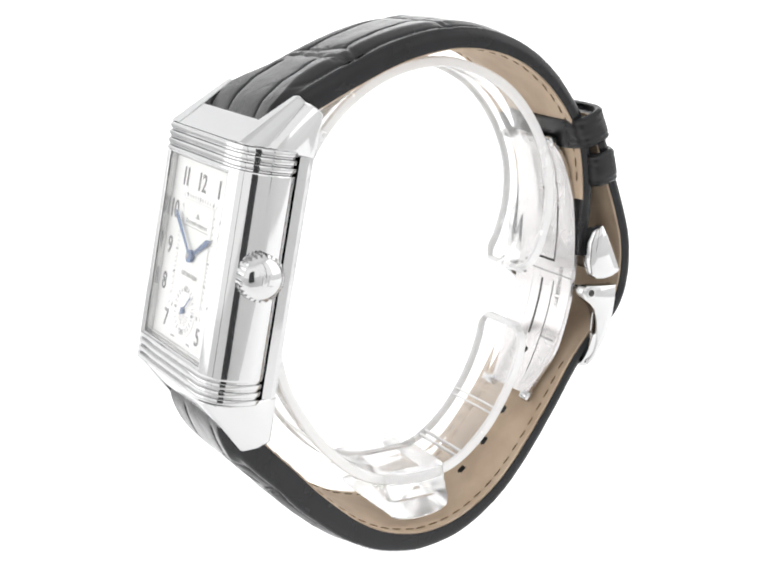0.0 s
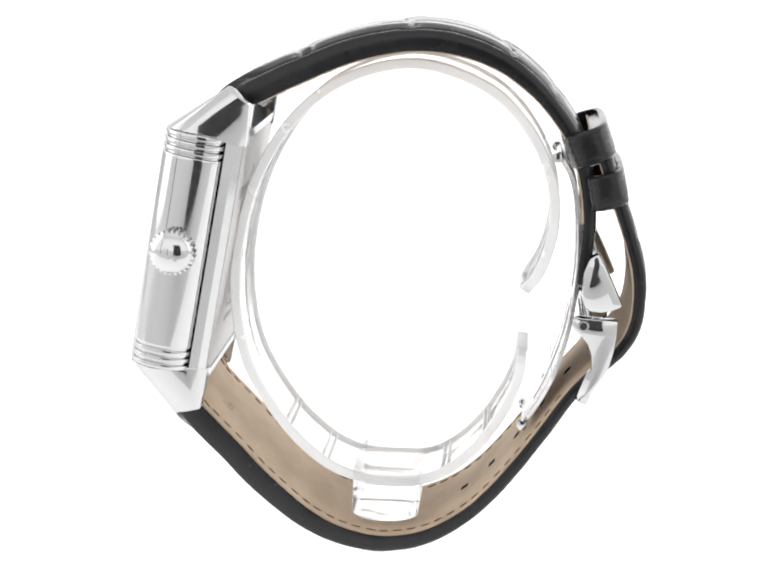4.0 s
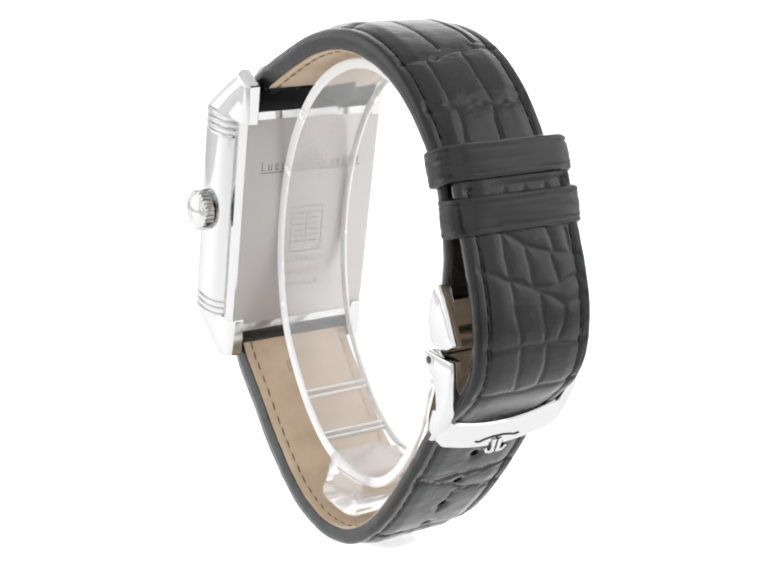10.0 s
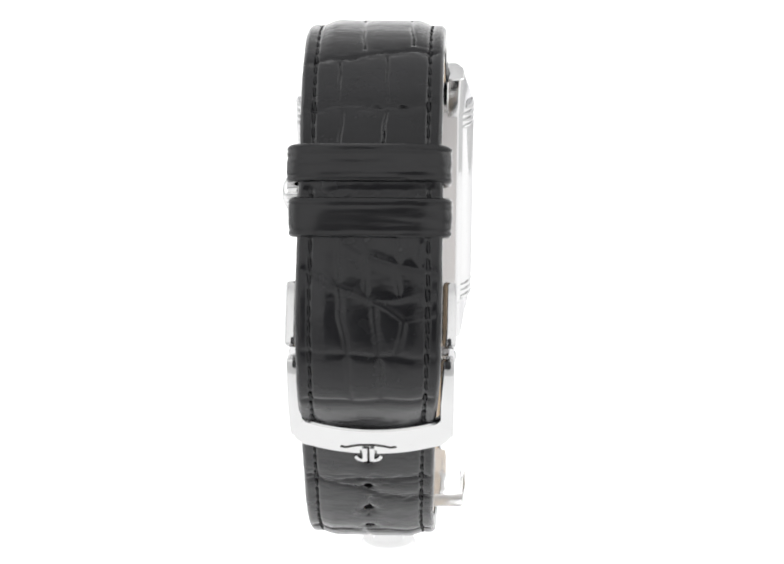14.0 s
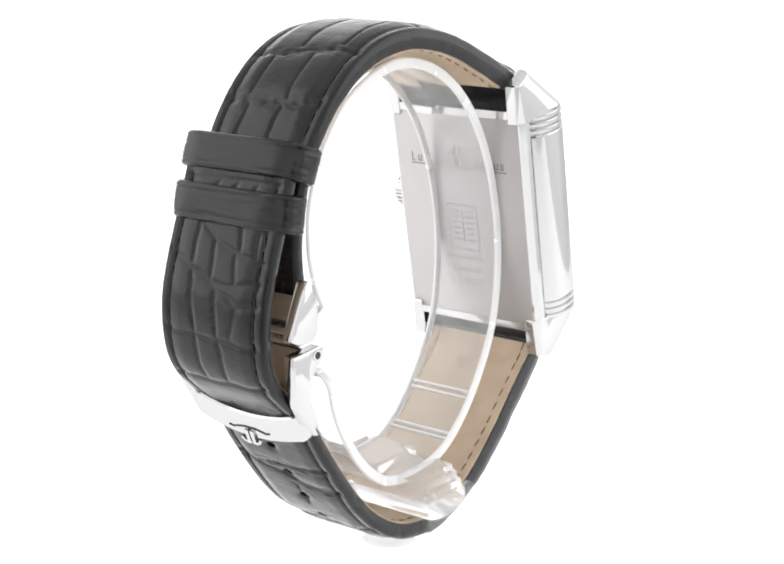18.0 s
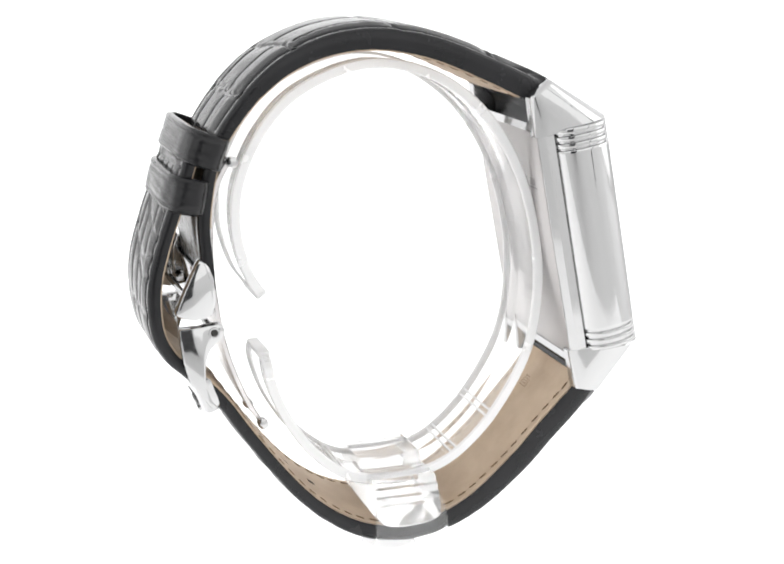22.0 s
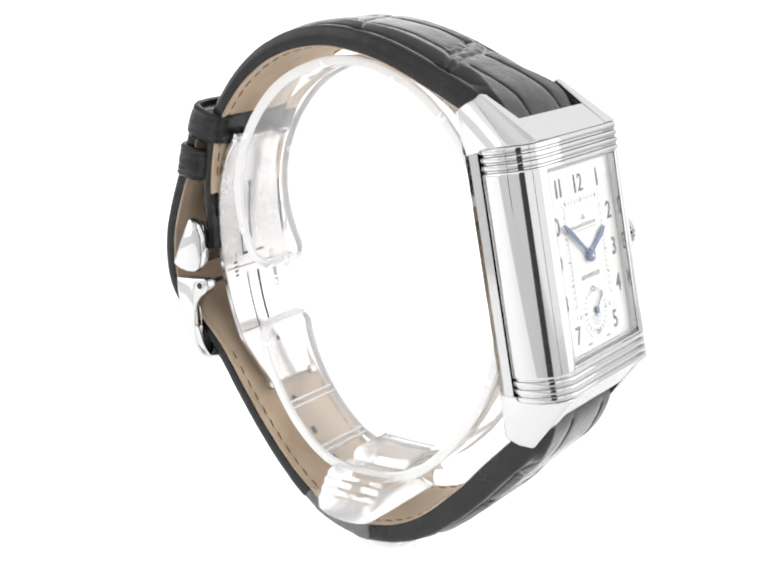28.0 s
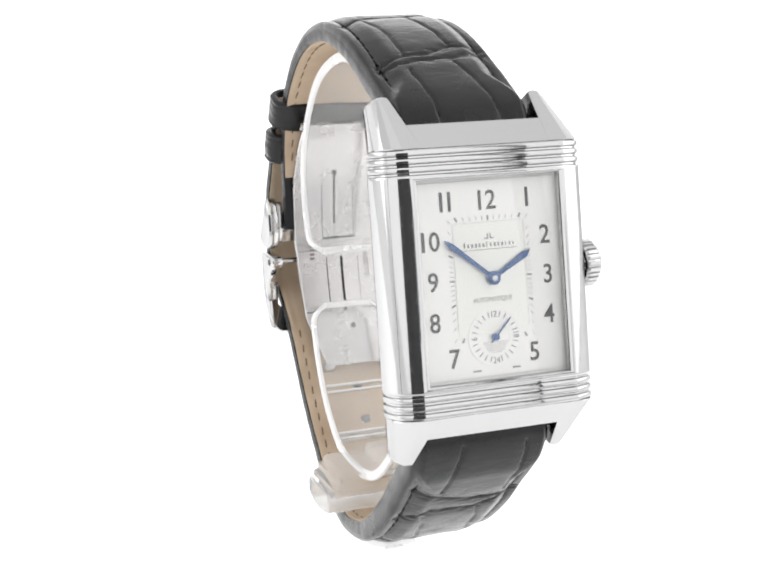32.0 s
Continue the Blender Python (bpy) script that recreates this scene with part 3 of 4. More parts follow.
def away(s, w, lines):
    """Distance of each point (s along, w across, both in model units) from the nearest of some lines."""
    best = np.full(s.shape, 99.0)
    for line in lines:
        for (s0, x0), (s1, x1) in zip(line, line[1:]):
            a, b = np.array((s0, 10.0 * x0)), np.array((s1, 10.0 * x1))
            d = b - a
            f = np.clip(((s - a[0]) * d[0] + (w - a[1]) * d[1]) / (d @ d), 0, 1)
            best = np.minimum(best, np.hypot(s - a[0] - f * d[0], w - a[1] - f * d[1]))
    return best


def field(s, x, fs, fx, z):
    """Smooth noise over the strap."""
    return np.array([[noise.noise(Vector((b * fx, a * fs, z))) for b in x] for a in s])


def relief(run, xs, seams, furrows, scales, seed):
    """Height of the hide over the padding, row by row."""
    s, w = np.meshgrid(run, xs * 10.0, indexing="ij")
    slow = field(run, xs, 0.35, 2.2, seed)
    fine = field(run, xs, 1.9, 5.5, seed + 4.0)
    s2, w2 = s + 0.45 * slow, w + 0.4 * field(run, xs, 0.3, 2.0, seed + 9.0)
    near, groove = away(s2, w2, seams), away(s2, w2, furrows)
    depth = 0.75 + 0.6 * field(run, xs, 0.12, 1.1, seed + 2.0)
    d = -0.30 * depth * np.exp(-(near / 0.26) ** 2) - 0.12 * np.exp(-(near / 1.3) ** 2) - 0.26 * np.exp(-(near / 1.5) ** 2) * np.maximum(0.0, fine + 0.1)
    d -= 0.34 * depth * np.exp(-(groove / 0.24) ** 2) + 0.08 * np.exp(-(groove / 1.0) ** 2)
    if scales:
        cell = away(s2, w2, scales)
        d -= 0.22 * depth * np.exp(-(cell / 0.42) ** 2) + 0.06 * np.exp(-(cell / 1.2) ** 2)
    d += 0.05 * slow + 0.022 * fine + 0.014 * field(run, xs, 4.5, 26.0, seed + 6.0)
    return d


def stitch_mesh(name, length, wide, material):
    bm = bmesh.new()
    rings = []
    for a, r in ((-0.5, 0.35), (-0.38, 0.9), (0.0, 1.0), (0.38, 0.9), (0.5, 0.35)):
        rings.append([bm.verts.new((math.cos(b) * wide * r * K, a * length * K, math.sin(b) * wide * 0.8 * r * K)) for b in (math.pi * i / 3 for i in range(6))])
    for a, b in zip(rings, rings[1:]):
        for i in range(6):
            bm.faces.new((a[i], a[(i + 1) % 6], b[(i + 1) % 6], b[i]))
    bm.faces.new(rings[0][::-1])
    bm.faces.new(rings[-1])
    for f in bm.faces:
        f.smooth = True
    me = bpy.data.meshes.new(name)
    bm.to_mesh(me)
    bm.free()
    me.materials.append(material)
    return me


STITCH, INNER_STITCH = stitch_mesh("stitch", 1.6, 0.15, THREAD), stitch_mesh("lining_stitch", 1.5, 0.13, TAN_THREAD)


def strap(name, points, side, thick, pad, drift, halves, seams, furrows, scales, seed, holes, sewn, bare, lined, lead, label):
    line, tan, run = spline(points, 0.23)
    run = run - lead
    total = run[-1]
    xs = np.concatenate([[-1.0], np.linspace(-0.985, 0.985, 115), [1.0]])
    hide = relief(run, xs, seams, furrows, scales, seed)
    outer = [side * -tan[:, 1], side * tan[:, 0]]

    def at(k, x, d):
        half, mid = np.interp(run[k], *halves), np.interp(run[k], *drift)
        if abs(x) > 0.96:
            half *= 1 + 0.006 * noise.noise(Vector((run[k] * 0.45, math.copysign(3.0, x), d)))
        return (mid + x * half, line[k][0] + outer[0][k] * d, line[k][1] + outer[1][k] * d)

    def open_hole(k, x):
        return any((run[k] - hs) ** 2 + (x * 9.6) ** 2 < 0.78 ** 2 for hs in holes)

    bm = bmesh.new()
    grid = []
    for k in range(len(run)):
        th, p = np.interp(run[k], *thick), np.interp(run[k], *pad)
        ring = [bm.verts.new(at(k, -0.985, -th + 0.22)), bm.verts.new(at(k, -1.01, -th * 0.5))]
        for q, x in enumerate(xs):
            plain = min(1.0, max(0.0, (abs(run[k]) - 3.0) / 7.0))
            plain = plain * plain * (3 - 2 * plain)
            t = min(1.0, max(0.0, (0.995 - 0.135 * plain - abs(x)) / (0.13 + 0.17 * plain)))
            d = p * t * t * (3 - 2 * t) - 0.5 * max(0.0, (abs(x) - 0.93) / 0.07) ** 2 - (0.3 * plain * math.exp(-((abs(x) - 0.81) / 0.028) ** 2) if any(a - 1 < run[k] < b for a, b in sewn) else 0.0)
            if abs(x) < 0.97:
                d += hide[k][q] * min(1.0, (0.97 - abs(x)) / 0.08)
            for hs in holes:
                r2 = (run[k] - hs) ** 2 + (x * 9.6) ** 2
                d -= 0.4 * math.exp(-r2 / 1.1)
            ring.append(bm.verts.new(at(k, x, d)))
        ring += [bm.verts.new(at(k, 1.01, -th * 0.5)), bm.verts.new(at(k, 0.985, -th + 0.22))]
        grid.append(ring)
    n = len(grid[0])
    for k, (a, b) in enumerate(zip(grid, grid[1:])):
        for i in range(n - 1):
            if 3 <= i < n - 4 and open_hole(k, xs[i - 2]):
                continue
            bm.faces.new((a[i], a[i + 1], b[i + 1], b[i]))
        if run[k] < bare + 0.5 or run[k] > lined - 0.5:
            bm.faces.new((a[n - 1], a[0], b[0], b[n - 1]))
    bm.faces.new(grid[0][::-1])
    bm.faces.new(grid[-1])
    ob = part(name, bm, LEATHER, watch, label, angle=60)

    # lining: a thin sheet on the wrist side, open at the holes
    bm = bmesh.new()
    lx = np.linspace(-0.965, 0.965, 45)
    grid = []
    kept = [k for k in range(len(run)) if bare <= run[k] <= lined]
    for k in kept:
        th = np.interp(run[k], *thick)
        ring = [bm.verts.new(at(k, -0.965, -th + 0.3))]
        for x in lx:
            sag = 0.06 * noise.noise(Vector((x * 3, run[k] * 0.3, 9.0))) + 0.12 * math.exp(-((abs(x) - 0.83) / 0.03) ** 2)
            ring.append(bm.verts.new(at(k, x, -th + sag)))
        ring.append(bm.verts.new(at(k, 0.965, -th + 0.3)))
        grid.append(ring)
    n = len(grid[0])
    for k, (a, b) in zip(kept, zip(grid, grid[1:])):
        for i in range(n - 1):
            if 1 <= i < n - 2 and open_hole(k, lx[i - 1]):
                continue
            bm.faces.new((a[i], a[i + 1], b[i + 1], b[i]))
    bm.faces.new(grid[0])
    bm.faces.new(grid[-1][::-1])
    lining = part("lining", bm, LINING, ob, "tan calf lining with stitched edge", angle=60)
    for hs in holes:
        k = int(np.argmin(abs(run - hs)))
        th = np.interp(run[k], *thick)
        bm = bmesh.new()
        rings = []
        for d in (-0.15, 0.05 - th):
            c = Vector(at(k, 0.0, d))
            along = Vector((0, tan[k][0], tan[k][1]))
            rings.append([bm.verts.new(c + Vector((1, 0, 0)) * 0.95 * math.cos(b) + along * 0.95 * math.sin(b)) for b in (2 * math.pi * i / 20 for i in range(20))])
        for i in range(20):
            bm.faces.new((rings[0][i], rings[0][(i + 1) % 20], rings[1][(i + 1) % 20], rings[1][i]))
        part("strap_hole", bm, EDGE, ob)

    def sew(mesh, parent, x, d, pitch, first, last):
        s = first
        while s < last:
            k = min(len(run) - 2, int(np.argmin(abs(run - s))))
            p = at(k, x, d(k))
            along = Vector((0, tan[k][0], tan[k][1]))
            out = Vector((0, outer[0][k], outer[1][k]))
            side_way = along.cross(out)
            m = Matrix((side_way, along, out)).transposed().to_4x4()
            o = new(mesh.name, mesh)
            o.parent = parent
            o.matrix_basis = Matrix.Translation(place(p)) @ m @ Matrix.Rotation(radians(6), 4, "Z")
            s += pitch

    for x in (-0.81, 0.81):
        for first, last in sewn:
            sew(STITCH, ob, x, lambda k: -0.14, 2.15, first, last)
        sew(INNER_STITCH, ob, x * 1.02, lambda k: -np.interp(run[k], *thick) - 0.02, 2.6, bare + 1.0, min(total, lined, 86.0) - 2)
    return ob


strap("strap_upper", UPPER, 1, ([0, 8, 40, 58, 78], [3.6, 3.8, 3.2, 2.4, 2.0]), ([0, 6, 30, 60, 78], [0.9, 1.1, 0.8, 0.4, 0.2]), ([0, 40, 78], [0.0, 0.4, 0.2]),
      ([0, 3, 8, 30, 60, 78], [10.45, 10.4, 10.25, 10.15, 9.7, 9.0]), UPPER_SEAMS, UPPER_FURROWS, None, 3, (), [(6.5, 62.0)], 7.0, 77.0, 2.0, "padded black alligator strap, twelve o'clock half")
lower = strap("strap_lower", LOWER, -1, ([0, 8, 22, 40, 62, 80, 131], [3.9, 4.2, 4.0, 3.2, 2.3, 2.1, 2.1]), ([0, 6, 30, 70, 131], [0.9, 1.1, 0.8, 0.35, 0.25]), ([0, 40, 62, 85, 100, 131], [0.0, 0.8, 1.1, 0.65, 0.15, 0.0]),
              ([0, 3, 8, 30, 60, 90, 108, 131], [10.45, 10.4, 10.25, 10.1, 9.7, 9.5, 9.75, 9.6]), LOWER_SEAMS, LOWER_FURROWS, TAIL_FURROWS + TAIL_SCALES, 8,
              (59.4, 65.8, 72.2, 79.0, 85.5), [(3.8, 84.0), (88.0, 126.0)], 1.5, 200.0, 3.2, "padded black alligator strap, six o'clock half with holes")


def stamp():
    """A small blind-stamped square in the lining near the lower lugs."""
    line, tan, run = spline(LOWER, 0.23)
    k = int(np.argmin(abs(run - 12.0)))
    (y, z), (ty, tz) = line[k], tan[k]
    m = Matrix(((1, 0, 0, 2.3), (0, ty, -tz, y - 4.13 * tz), (0, tz, ty, z + 4.13 * ty), (0, 0, 0, 1)))
    bars = [((0, 0.95), (2.1, 0.14)), ((0, -0.95), (2.1, 0.14)), ((0.98, 0), (0.14, 2.0)), ((-0.98, 0), (0.14, 2.0)), ((-0.35, 0.0), (0.16, 1.2)), ((0.3, 0.45), (0.7, 0.16)), ((0.3, 0.0), (0.7, 0.16)), ((0.3, -0.5), (0.7, 0.16))]
    return merge([box((a, b, 0), (w, h, 0.12), 0.0, m) for (a, b), (w, h) in bars])


part("stamp", stamp(), STAMP, lower, "blind-stamped square mark")


def keeper(c, axis, wide, deep, long, mid):
    ay, az = axis
    m = Matrix(((1, 0, 0, mid), (0, az, ay, c[0]), (0, -ay, az, c[1]), (0, 0, 0, 1)))
    bm = bmesh.new()
    rings = []
    profile = [(-long, -0.3), (-long + 0.12, 0.02), (-long + 0.42, 0.25)] + [((long - 0.42) * k / 9, 0.25 - (0.07 if abs(k) == 7 else 0.0)) for k in range(-8, 9)] + [(long - 0.42, 0.25), (long - 0.12, 0.02), (long, -0.3), (long - 0.1, -0.75), (-long + 0.1, -0.75)]
    steps = 96
    for h, grow in profile:
        ring = []
        for i in range(steps):
            a = 2 * math.pi * i / steps
            ca, sa = math.cos(a), math.sin(a)
            px, py = math.copysign(abs(ca) ** 0.42, ca) * wide, math.copysign(abs(sa) ** 0.62, sa) * deep
            # soft dents and a few creases along the loop
            swell = 0.12 * noise.noise(Vector((px * 0.35, py * 0.5, h * 0.3 + wide * 7))) - 0.16 * max(0.0, noise.noise(Vector((px * 0.16, py * 0.3, h * 1.9 + deep * 9)))) if grow > 0 else 0.02 * noise.noise(Vector((px, py, h)))
            grown = grow + swell
            ring.append(bm.verts.new((px * (wide + grown) / wide, py * (deep + grown) / deep, h + 0.05 * noise.noise(Vector((px * 0.4, py * 0.4, 3.0))))))
        rings.append(ring)
    for a, b in zip(rings, rings[1:] + rings[:1]):
        for i in range(steps):
            bm.faces.new((a[i], a[(i + 1) % steps], b[(i + 1) % steps], b[i]))
    bm.transform(m)
    return bm


part("keeper", keeper((30.4, 24.3), (-0.335, 0.942), 10.9, 3.4, 2.6, 0.3), KEEPER, watch, "smooth black leather strap keeper")
part("keeper", keeper((33.1, 17.8), (-0.2, 0.98), 10.75, 3.05, 2.7, 0.1), KEEPER, watch, "smooth black leather strap keeper")

# folding clasp: two nested blades, a pair of push claws and the buckle frame
def blade(points, half, thick, mid, name, parent):
    line, tan, run = spline(points, 0.6)
    bm = bmesh.new()
    rings = []
    for k, ((y, z), (ty, tz)) in enumerate(zip(line, tan)):
        f = run[k] / run[-1]
        h, c = np.interp(f, *half), np.interp(f, *mid)
        ny, nz = -tz, ty
        ring = []
        for x, d in ((-h, -0.15), (-h + 0.15, 0), (h - 0.15, 0), (h, -0.15), (h, -thick), (-h, -thick)):
            ring.append(bm.verts.new((c + x, y + ny * -d, z + nz * -d)))
        rings.append(ring)
    n = len(rings[0])
    for a, b in zip(rings, rings[1:]):
        for i in range(n):
            bm.faces.new((a[i], a[(i + 1) % n], b[(i + 1) % n], b[i]))
    bm.faces.new(rings[0][::-1])
    bm.faces.new(rings[-1])
    return part(name, bm, BUCKLE, parent, angle=30)


YZ = Matrix(((0, 0, 1, 0), (1, 0, 0, 0), (0, 1, 0, 0), (0, 0, 0, 1)))
BLADE = [(25.9, 22.1), (27.9, 18.7), (28.8, 14.9), (29.2, 11.1), (29.2, 5.7), (28.5, -0.6), (27.6, -5.4), (26.1, -10.3), (24.0, -15.2), (21.5, -19.6)]
clasp = blade(BLADE, ([0, 0.25, 0.5, 0.8, 1], [5.6, 7.4, 7.9, 7.6, 5.2]), 0.7, ([0, 0.25, 0.6, 1], [-0.6, 0.1, 0.9, 1.3]), "clasp", watch)
tagged(clasp, "polished steel folding clasp blade with a centre slot")
bl, bt, br = spline(BLADE, 0.3)


def inlay(name, x0, x1, z0, z1, rise, material, parent=None, taper=0.0):
    """A thin strip that follows the blade's wrist side between two heights."""
    bm = bmesh.new()
    rings = []
    n = max(2, int((z1 - z0) / 0.4) + 1)
    for k in range(n):
        z = z1 + (z0 - z1) * k / (n - 1)
        y, ty, tz = (float(np.interp(-z, -bl[:, 1], c)) for c in (bl[:, 0], bt[:, 0], bt[:, 1]))
        w = taper * k / n
        rings.append([bm.verts.new((x, y + tz * d, z - ty * d)) for x, d in ((x0 + w, -0.05), (x0 + w, rise), (x1 - w, rise), (x1 - w, -0.05))])
    for a, b in zip(rings, rings[1:]):
        for i in range(4):
            bm.faces.new((a[i], a[(i + 1) % 4], b[(i + 1) % 4], b[i]))
    bm.faces.new(rings[0][::-1])
    bm.faces.new(rings[-1])
    return part(name, bm, material, parent or clasp, angle=30)


def rivet(name, x, z, r, material):
    k = int(np.argmin(abs(bl[:, 1] - z)))
    (y, z), (ty, tz) = bl[k], bt[k]
    out = Vector((0, tz, -ty))
    m = Matrix.Translation(Vector((x, y, z))) @ out.to_track_quat("Z", "Y").to_matrix().to_4x4()
    return part(name, lathe([(r, -0.05), (r, 0.03), (0.0, 0.03)], 20, m), material, clasp)


# two raised tongues and the blades' seam; slots and gaps are dark strips, their shade painted on
inlay("tongue", -2.05, 3.3, 1.75, 21.2, 0.14, BUCKLE)
inlay("tongue", -1.65, 4.0, -16.5, -1.75, 0.12, BUCKLE)
inlay("slot", -0.08, 0.3, 4.0, 13.2, 0.17, RECESS_SHADE)
inlay("slot", 0.75, 1.2, -11.0, -1.8, 0.15, RECESS_SHADE)
rivet("slot_end", 0.11, 13.3, 0.5, RECESS_SHADE).location.y -= 0.15 * K
inlay("tongue_gap", -2.2, 3.45, 1.35, 1.75, 0.05, RECESS_SHADE)
for x0, x1, z0, z1 in ((-2.22, -2.05, 1.4, 10.9), (3.3, 3.47, 1.4, 10.9), (-1.82, -1.65, -10.8, -1.75), (4.0, 4.12, -10.8, -1.75)):
    inlay("tongue_gap", x0, x1, z0, z1, 0.05, ETCH)
inlay("blade_seam", -6.6, 8.6, -0.62, -0.36, 0.02, ENGRAVED)
inlay("blade_seam", -6.2, 7.6, -10.95, -10.65, 0.02, ENGRAVED)
rivet("slot_tip", 1.75, -13.4, 0.5, RECESS_SHADE).location.y -= 0.12 * K
for k in range(4):
    inlay("lettering", -4.75, -3.95, -2.0 + 0.72 * k, -1.62 + 0.72 * k, 0.02, ETCH)
for (y, z), xs in (((26.0, 21.9), (-6.2, 4.9)), ((21.6, -19.9), (-3.9, 6.5))):
    for x in xs:
        tube = Matrix.Translation((x, y, z)) @ Matrix.Rotation(radians(90), 4, "Y")
        part("hinge_pin", lathe([(0.3, -1.0), (0.75, -0.9), (0.85, 0.0), (0.75, 0.9), (0.3, 1.0)], 20, tube), STEEL, clasp)
text = glyphs("STAINLESS STEEL", 1.15, 0.9)
text.transform(Matrix.Translation((5.6, 28.05, -2.8)) @ Matrix(((0, 1, 0), (-0.17, 0, -0.985), (-0.985, 0, 0.17))).to_4x4())
part("lettering", text, ENGRAVED, clasp, smooth=False)

for s in (1, -1):
    lo, hi = sorted((s * 9.6, s * 11.5))
    outer = sorted((s * 9.75, s * 11.7))
    part("claw", prism([(32.3, 8.9), (33.3, 7.0), (34.5, 4.5), (35.5, 2.2), (36.15, 0.7), (34.6, -0.05), (33, -0.35), (31.4, -0.2), (30.4, 0.4), (30.0, 2.5), (30.2, 5.7), (31.0, 7.9)], *outer, YZ, 0.5), STEEL, clasp, "polished steel push claw")
    lo2, hi2 = sorted((s * 8.9, s * 10.2))
    part("claw_rib", prism([(31.6, 8.2), (32.4, 6.2), (32.6, 3.6), (31.9, 0.8), (30.9, 0.9), (30.5, 2.6), (30.6, 5.7), (31.0, 7.6)], lo2, hi2, YZ, 0.2), STEEL, clasp)
    arm = [(35.5, -1.55), (32.2, -1.35), (29.6, -1.1), (28.9, -1.5), (28.7, -2.4), (29.2, -3.4), (30.4, -4.3), (31.2, -5.4), (31.7, -7.0), (31.8, -8.8), (31.6, -10.6), (30.9, -13.0), (30.0, -14.3),
           (30.9, -14.2), (32.3, -12.5), (34.2, -9.4), (35.0, -6.6), (35.4, -3.8)]
    part("side_arm", prism(arm, lo, hi, YZ, 0.25), STEEL, clasp, "polished steel buckle side")
    screw = Matrix.Translation((s * 11.5, 30.4, -2.35)) @ Matrix.Rotation(radians(90 * s), 4, "Y")
    # a dark disc in place of the shade in the hole
    part("pin_hole", lathe([(0.0, 0.08), (0.55, 0.08), (0.55, 0.17), (0.0, 0.17)], 20, screw), RECESS_SHADE, clasp)
    part("pin_collar", lathe([(0.42, 0.0), (0.85, 0.0), (0.8, 0.12), (0.55, 0.14), (0.42, 0.1)], 24, screw), STEEL, clasp)
part("pivot_bar", lathe([(0.5, -9.8), (0.5, 9.8)], 16, Matrix.Translation((0, 30.4, -2.3)) @ Matrix.Rotation(radians(90), 4, "Y")), STEEL, clasp)
part("spring_bar", lathe([(0.55, -9.8), (0.55, 9.8)], 16, Matrix.Translation((0, 33.0, 1.2)) @ Matrix.Rotation(radians(90), 4, "Y")), STEEL, clasp)
part("claw_plate", prism([(31.75, 6.2), (32.2, 6.2), (32.0, 0.9), (31.6, 0.9)], -9.8, 9.8, YZ, 0.1), STEEL, clasp)


def buckle_bar():
    """The buckle's lower bar: a bowed plate with rounded lower corners that runs into both arms."""
    bm = bmesh.new()
    rings = []
    for k in range(45):
        x = 11.45 * math.sin((-1 + 2 * k / 44) * math.pi / 2)
        a = abs(x)
        top = 11.2 + 1.6 * max(0.0, 1 - (a / 9.6) ** 2) - 1.4 * min(1.0, max(0.0, (a - 9.2) / 0.8)) ** 2
        low = 16.9 - 1.3 * (a / 8.9) ** 2 if a < 8.9 else 15.6 - 3.4 * (1 - math.sqrt(max(0.0, 1 - ((a - 8.9) / 2.56) ** 2)))
        inward = 1.0 + 0.5 * min(1.0, max(0.0, (a - 8.0) / 3.0))
        ring = []
        for v, deep in ((top + 0.2, 0.0), (top, 0.25), (top, 1.1), (top + 0.25, 1.35), (low - 0.25, 1.35), (low, 1.1), (low, 0.25), (low - 0.2, 0.0)):
            y = np.interp(v, [8, 10, 12, 13, 15, 17, 18], [34.1, 33.55, 32.85, 32.45, 31.75, 31.0, 30.5]) - 0.5 * (a / 11.45) ** 4
            ring.append(bm.verts.new((x, y - 0.93 * deep * inward, -v + 0.37 * deep)))
        rings.append(ring)
    for a, b in zip(rings, rings[1:]):
        for i in range(8):
            bm.faces.new((a[i], a[(i + 1) % 8], b[(i + 1) % 8], b[i]))
    bm.faces.new(rings[0][::-1])
    bm.faces.new(rings[-1])
    return bm


part("buckle_bar", buckle_bar(), STEEL, clasp, "curved polished steel buckle bar", angle=28)
SIGN = Matrix.Translation((0.5, 31.35, -16.0)) @ Matrix(((-1, 0, 0), (0, 0.37, 0.93), (0, 0.93, -0.37))).to_4x4()


def sign_line(points, wide, deep, lift):
    """A thin rounded bar along (a, b) points on the buckle's face."""
    return merge([prism(bar_to(a, b, wide, wide), lift - deep, lift, SIGN) for a, b in zip(points, points[1:])])


part("emblem", merge([box((sx * 0.5, -0.75, 0.12), (0.72, 2.5, 0.5), 0.12, SIGN) for sx in (1, -1)] + [sign_line([(sx * a, b) for a, b in ((0.6, -1.85), (1.2, -1.75), (1.6, -1.45), (1.8, -1.05))], 0.5, 0.45, 0.3) for sx in (1, -1)]), STEEL, clasp, "raised polished emblem", angle=30)
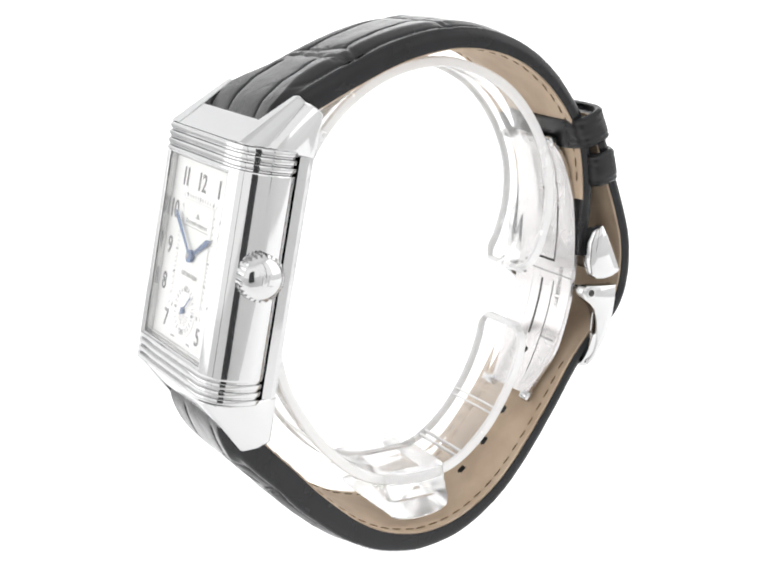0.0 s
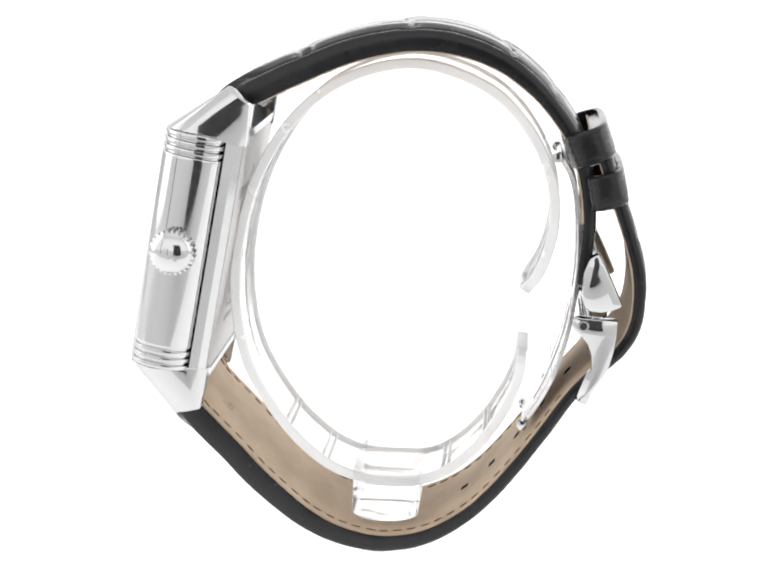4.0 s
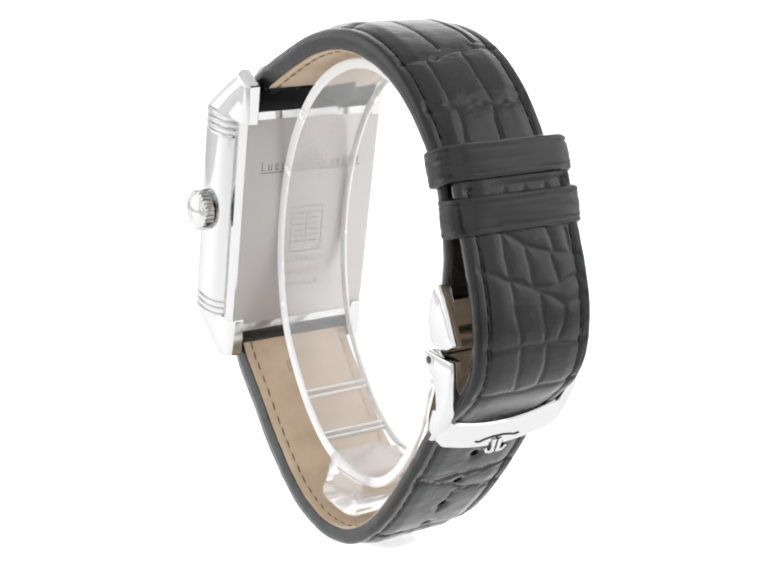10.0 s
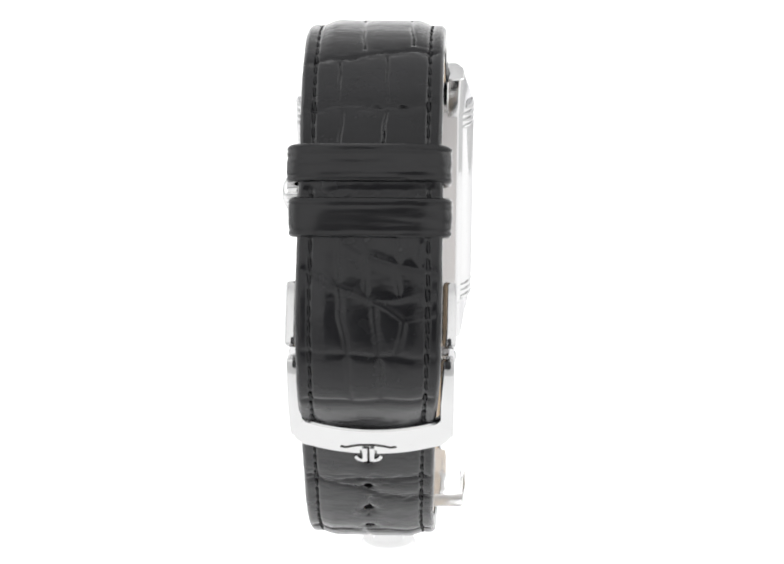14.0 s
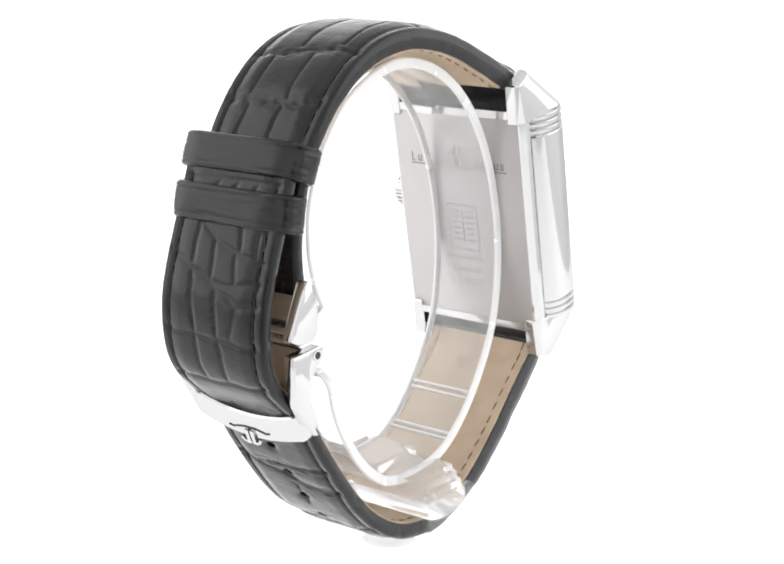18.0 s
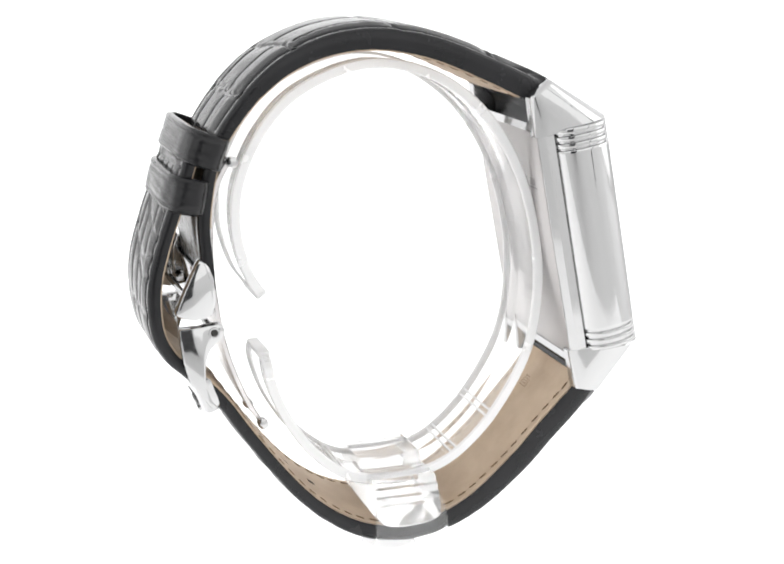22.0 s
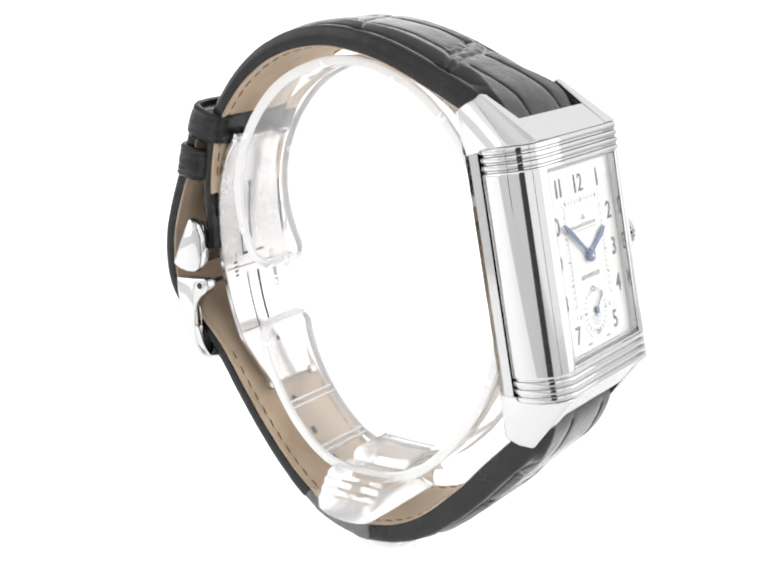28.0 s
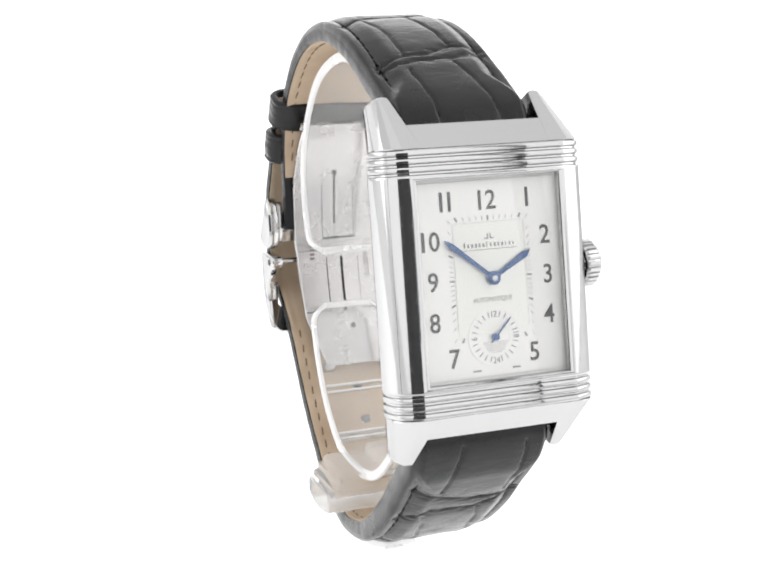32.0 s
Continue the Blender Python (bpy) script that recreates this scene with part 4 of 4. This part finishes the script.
# dark strips drawn for the shade in the grooves round the emblem
part("emblem_line", merge([sign_line([(sx * a, b) for a, b in ((0.0, 0.85), (1.2, 0.83), (2.4, 0.62), (3.0, 0.42), (3.4, 0.42), (3.7, 0.62), (3.9, 0.45))], 0.26, 0.3, 0.09) for sx in (1, -1)] + [box((0, -0.55, 0.0), (0.22, 2.6, 0.3), 0.0, SIGN)]
                          + [sign_line([(sx * 1.08, -0.2), (sx * 1.08, -1.2)], 0.2, 0.3, 0.1) for sx in (1, -1)]), RECESS_SHADE, clasp, smooth=False)

# ---- the stand ----
stand = tagged(new("watch_stand"), "clear acrylic C-shaped watch stand on a foot", "stand")
RING = [(21.2, 1.3), (23.6, 5.2), (25.2, 11.5), (24.7, 18.3), (21.5, 25.4), (15.9, 31.3), (7.1, 34.9), (-0.7, 34.6), (-8.1, 31.5), (-14.4, 25.8), (-19.3, 17.5), (-22.1, 7.9), (-22.8, -1.5), (-21.4, -10.7), (-17.5, -18.4),
        (-12.6, -24.5), (-6.8, -28.6), (0.5, -30.0), (7.7, -29.0), (13.6, -24.6), (18.0, -18.3), (20.3, -12.6), (20.8, -8.5)]
rl, rt, rr = spline(RING, 0.9)


def ring_web():
    bm = bmesh.new()
    rings = []
    for k, ((y, z), (ty, tz)) in enumerate(zip(rl, rt)):
        ends = min(rr[k], rr[-1] - rr[k])
        h = 6.2 - 1.6 * max(0.0, 1 - ends / 2.4) ** 2
        ny, nz = -tz, ty
        ring = []
        for x, d in ((-h, 0.0), (-0.5, 0.0), (-0.3, 0.12), (0.3, 0.12), (0.5, 0.0), (h, 0.0), (h, -1.0), (-h, -1.0)):
            ring.append(bm.verts.new((x - 0.5, y + ny * d, z + nz * d)))
        rings.append(ring)
    for a, b in zip(rings, rings[1:]):
        for i in range(8):
            bm.faces.new((a[i], a[(i + 1) % 8], b[(i + 1) % 8], b[i]))
    bm.faces.new(rings[0][::-1])
    bm.faces.new(rings[-1])
    return bm


def ring_rim(s):
    """One raised edge of the band, turned in round both ends."""
    bm = bmesh.new()
    rings = []
    for k, ((y, z), (ty, tz)) in enumerate(zip(rl, rt)):
        ends = min(rr[k], rr[-1] - rr[k])
        h = 6.2 - 2.0 * max(0.0, 1 - ends / 2.6) ** 2
        ny, nz = -tz, ty
        ring = [bm.verts.new((s * x - 0.5, y + ny * d, z + nz * d)) for x, d in ((h + 0.02, 0.3), (h + 0.25, 0.12), (h + 0.25, -1.1), (h + 0.02, -1.3), (h - 0.25, -1.3), (h - 0.35, -1.02), (h - 0.35, 0.02), (h - 0.25, 0.3))]
        rings.append(ring)
    for a, b in zip(rings, rings[1:]):
        for i in range(8):
            bm.faces.new((a[i], a[(i + 1) % 8], b[(i + 1) % 8], b[i]))
    bm.faces.new(rings[0][::-1])
    bm.faces.new(rings[-1])
    return bm


ring = part("ring", ring_web(), ACRYLIC, stand, "clear bent acrylic band")
for s in (1, -1):
    part("rim", ring_rim(s), RIM, ring, "clear band's edge, whitened for the light it catches")
for k in (0, -1):
    c, t = rl[k], rt[k]
    part("end_lip", box((0, 0, 0), (8.4, 0.9, 1.9), 0.3, Matrix(((1, 0, 0, -0.5), (0, t[0], -t[1], c[0] + 0.5 * t[1]), (0, t[1], t[0], c[1] - 0.5 * t[0]), (0, 0, 0, 1)))), RIM, ring)
for y in (-15.2, -9.4, 9.8, 15.6):
    k = int(np.argmin(abs(rl[:, 0] - y) + 100 * (rl[:, 1] > -5)))
    c, t = rl[k], rt[k]
    for gap in (-0.55, 0.55):
        part("rib", box((0, gap, 0), (11.4, 0.36, 1.12), 0.1, Matrix(((1, 0, 0, -0.5), (0, t[0], -t[1], c[0] + 0.4 * t[1]), (0, t[1], t[0], c[1] - 0.4 * t[0]), (0, 0, 0, 1)))), RIM, ring)


# connector under the ring: one clear body with stepped ends, a rounded bottom and two low pads on top, carried by a bent plate
def connector():
    ends = [(8.4, -33.2), (8.3, -32.9), (7.8, -32.8), (7.8, -31.6), (7.5, -31.4), (7.3, -31.2), (7.3, -30.2), (7.0, -30.0), (6.9, -29.8), (6.9, -28.7), (6.5, -28.3)]
    starts = [(-2.6, -28.3), (-3.1, -28.7), (-3.4, -29.9), (-4.2, -29.9), (-4.5, -29.5), (-9.9, -29.4), (-10.5, -29.7), (-10.6, -30.4), (-11.4, -30.5), (-11.5, -30.7), (-11.5, -31.5), (-12.2, -31.7), (-12.3, -31.9), (-12.3, -32.5), (-12.9, -32.7), (-13.2, -33.2)]
    bm = bmesh.new()
    rows = []
    for k in range(15):
        a = radians(180 * k / 14)
        y = 0.35 - 5.25 * math.cos(a)
        low = -34.5 - 1.9 * math.sin(a) ** 0.8
        inset = 0.25 if k in (0, 14) else 0.0
        loop = [(x - inset, z) for x, z in ends] + [(x + inset, z) for x, z in starts]
        loop += [(-13.2 + inset, low + 0.3), (-12.9, low), (8.1, low), (8.4 - inset, low + 0.3)]
        rows.append([bm.verts.new((x, y, z)) for x, z in loop])
    n = len(rows[0])
    for p, q in zip(rows, rows[1:]):
        for i in range(n):
            bm.faces.new((p[i], p[(i + 1) % n], q[(i + 1) % n], q[i]))
    bm.faces.new(rows[0][::-1])
    bm.faces.new(rows[-1])
    bmesh.ops.recalc_face_normals(bm, faces=bm.faces[:])
    return bm


part("connector", connector(), BLOCK, stand, "round-bottomed clear acrylic connector with stepped ends")
XZ = Matrix(((1, 0, 0, 0), (0, 0, 1, 0), (0, 1, 0, 0), (0, 0, 0, 1)))
bend = [(-13.3, -33.4), (-13.3, -55.1), (-17.2, -55.1)] + [(-13.6 - 3.6 * math.sin(radians(a)), -35.0 + 3.6 * math.cos(radians(a))) for a in range(90, -1, -15)]
part("post", prism(bend, -4.5, 6.2, XZ, 0.3), PLATE, stand, "clear bent acrylic plate")
part("peg", lathe([(4.6, -56.2), (4.6, -44.2), (4.2, -43.4), (2.6, -43.2), (2.4, -43.6), (0.0, -43.6)], 40, Matrix.Translation((-X0, 0.0, 0.0))), FOOT, stand, "round frosted acrylic peg")
part("foot", box((-3.0, 0.7, -56.9), (24.0, 16.0, 1.2), 0.4), FOOT, stand, "pale milky acrylic foot plate")


# ---- what moves: the stand turns evenly and carries the watch ----
def motions():
    rows = [(t, pose(0, 0, 0, 0, 0, 299.23 - 8.673 * t)) for t in range(0, 33, 2)]
    walk(watch, rows)
    walk(stand, rows)


motions()
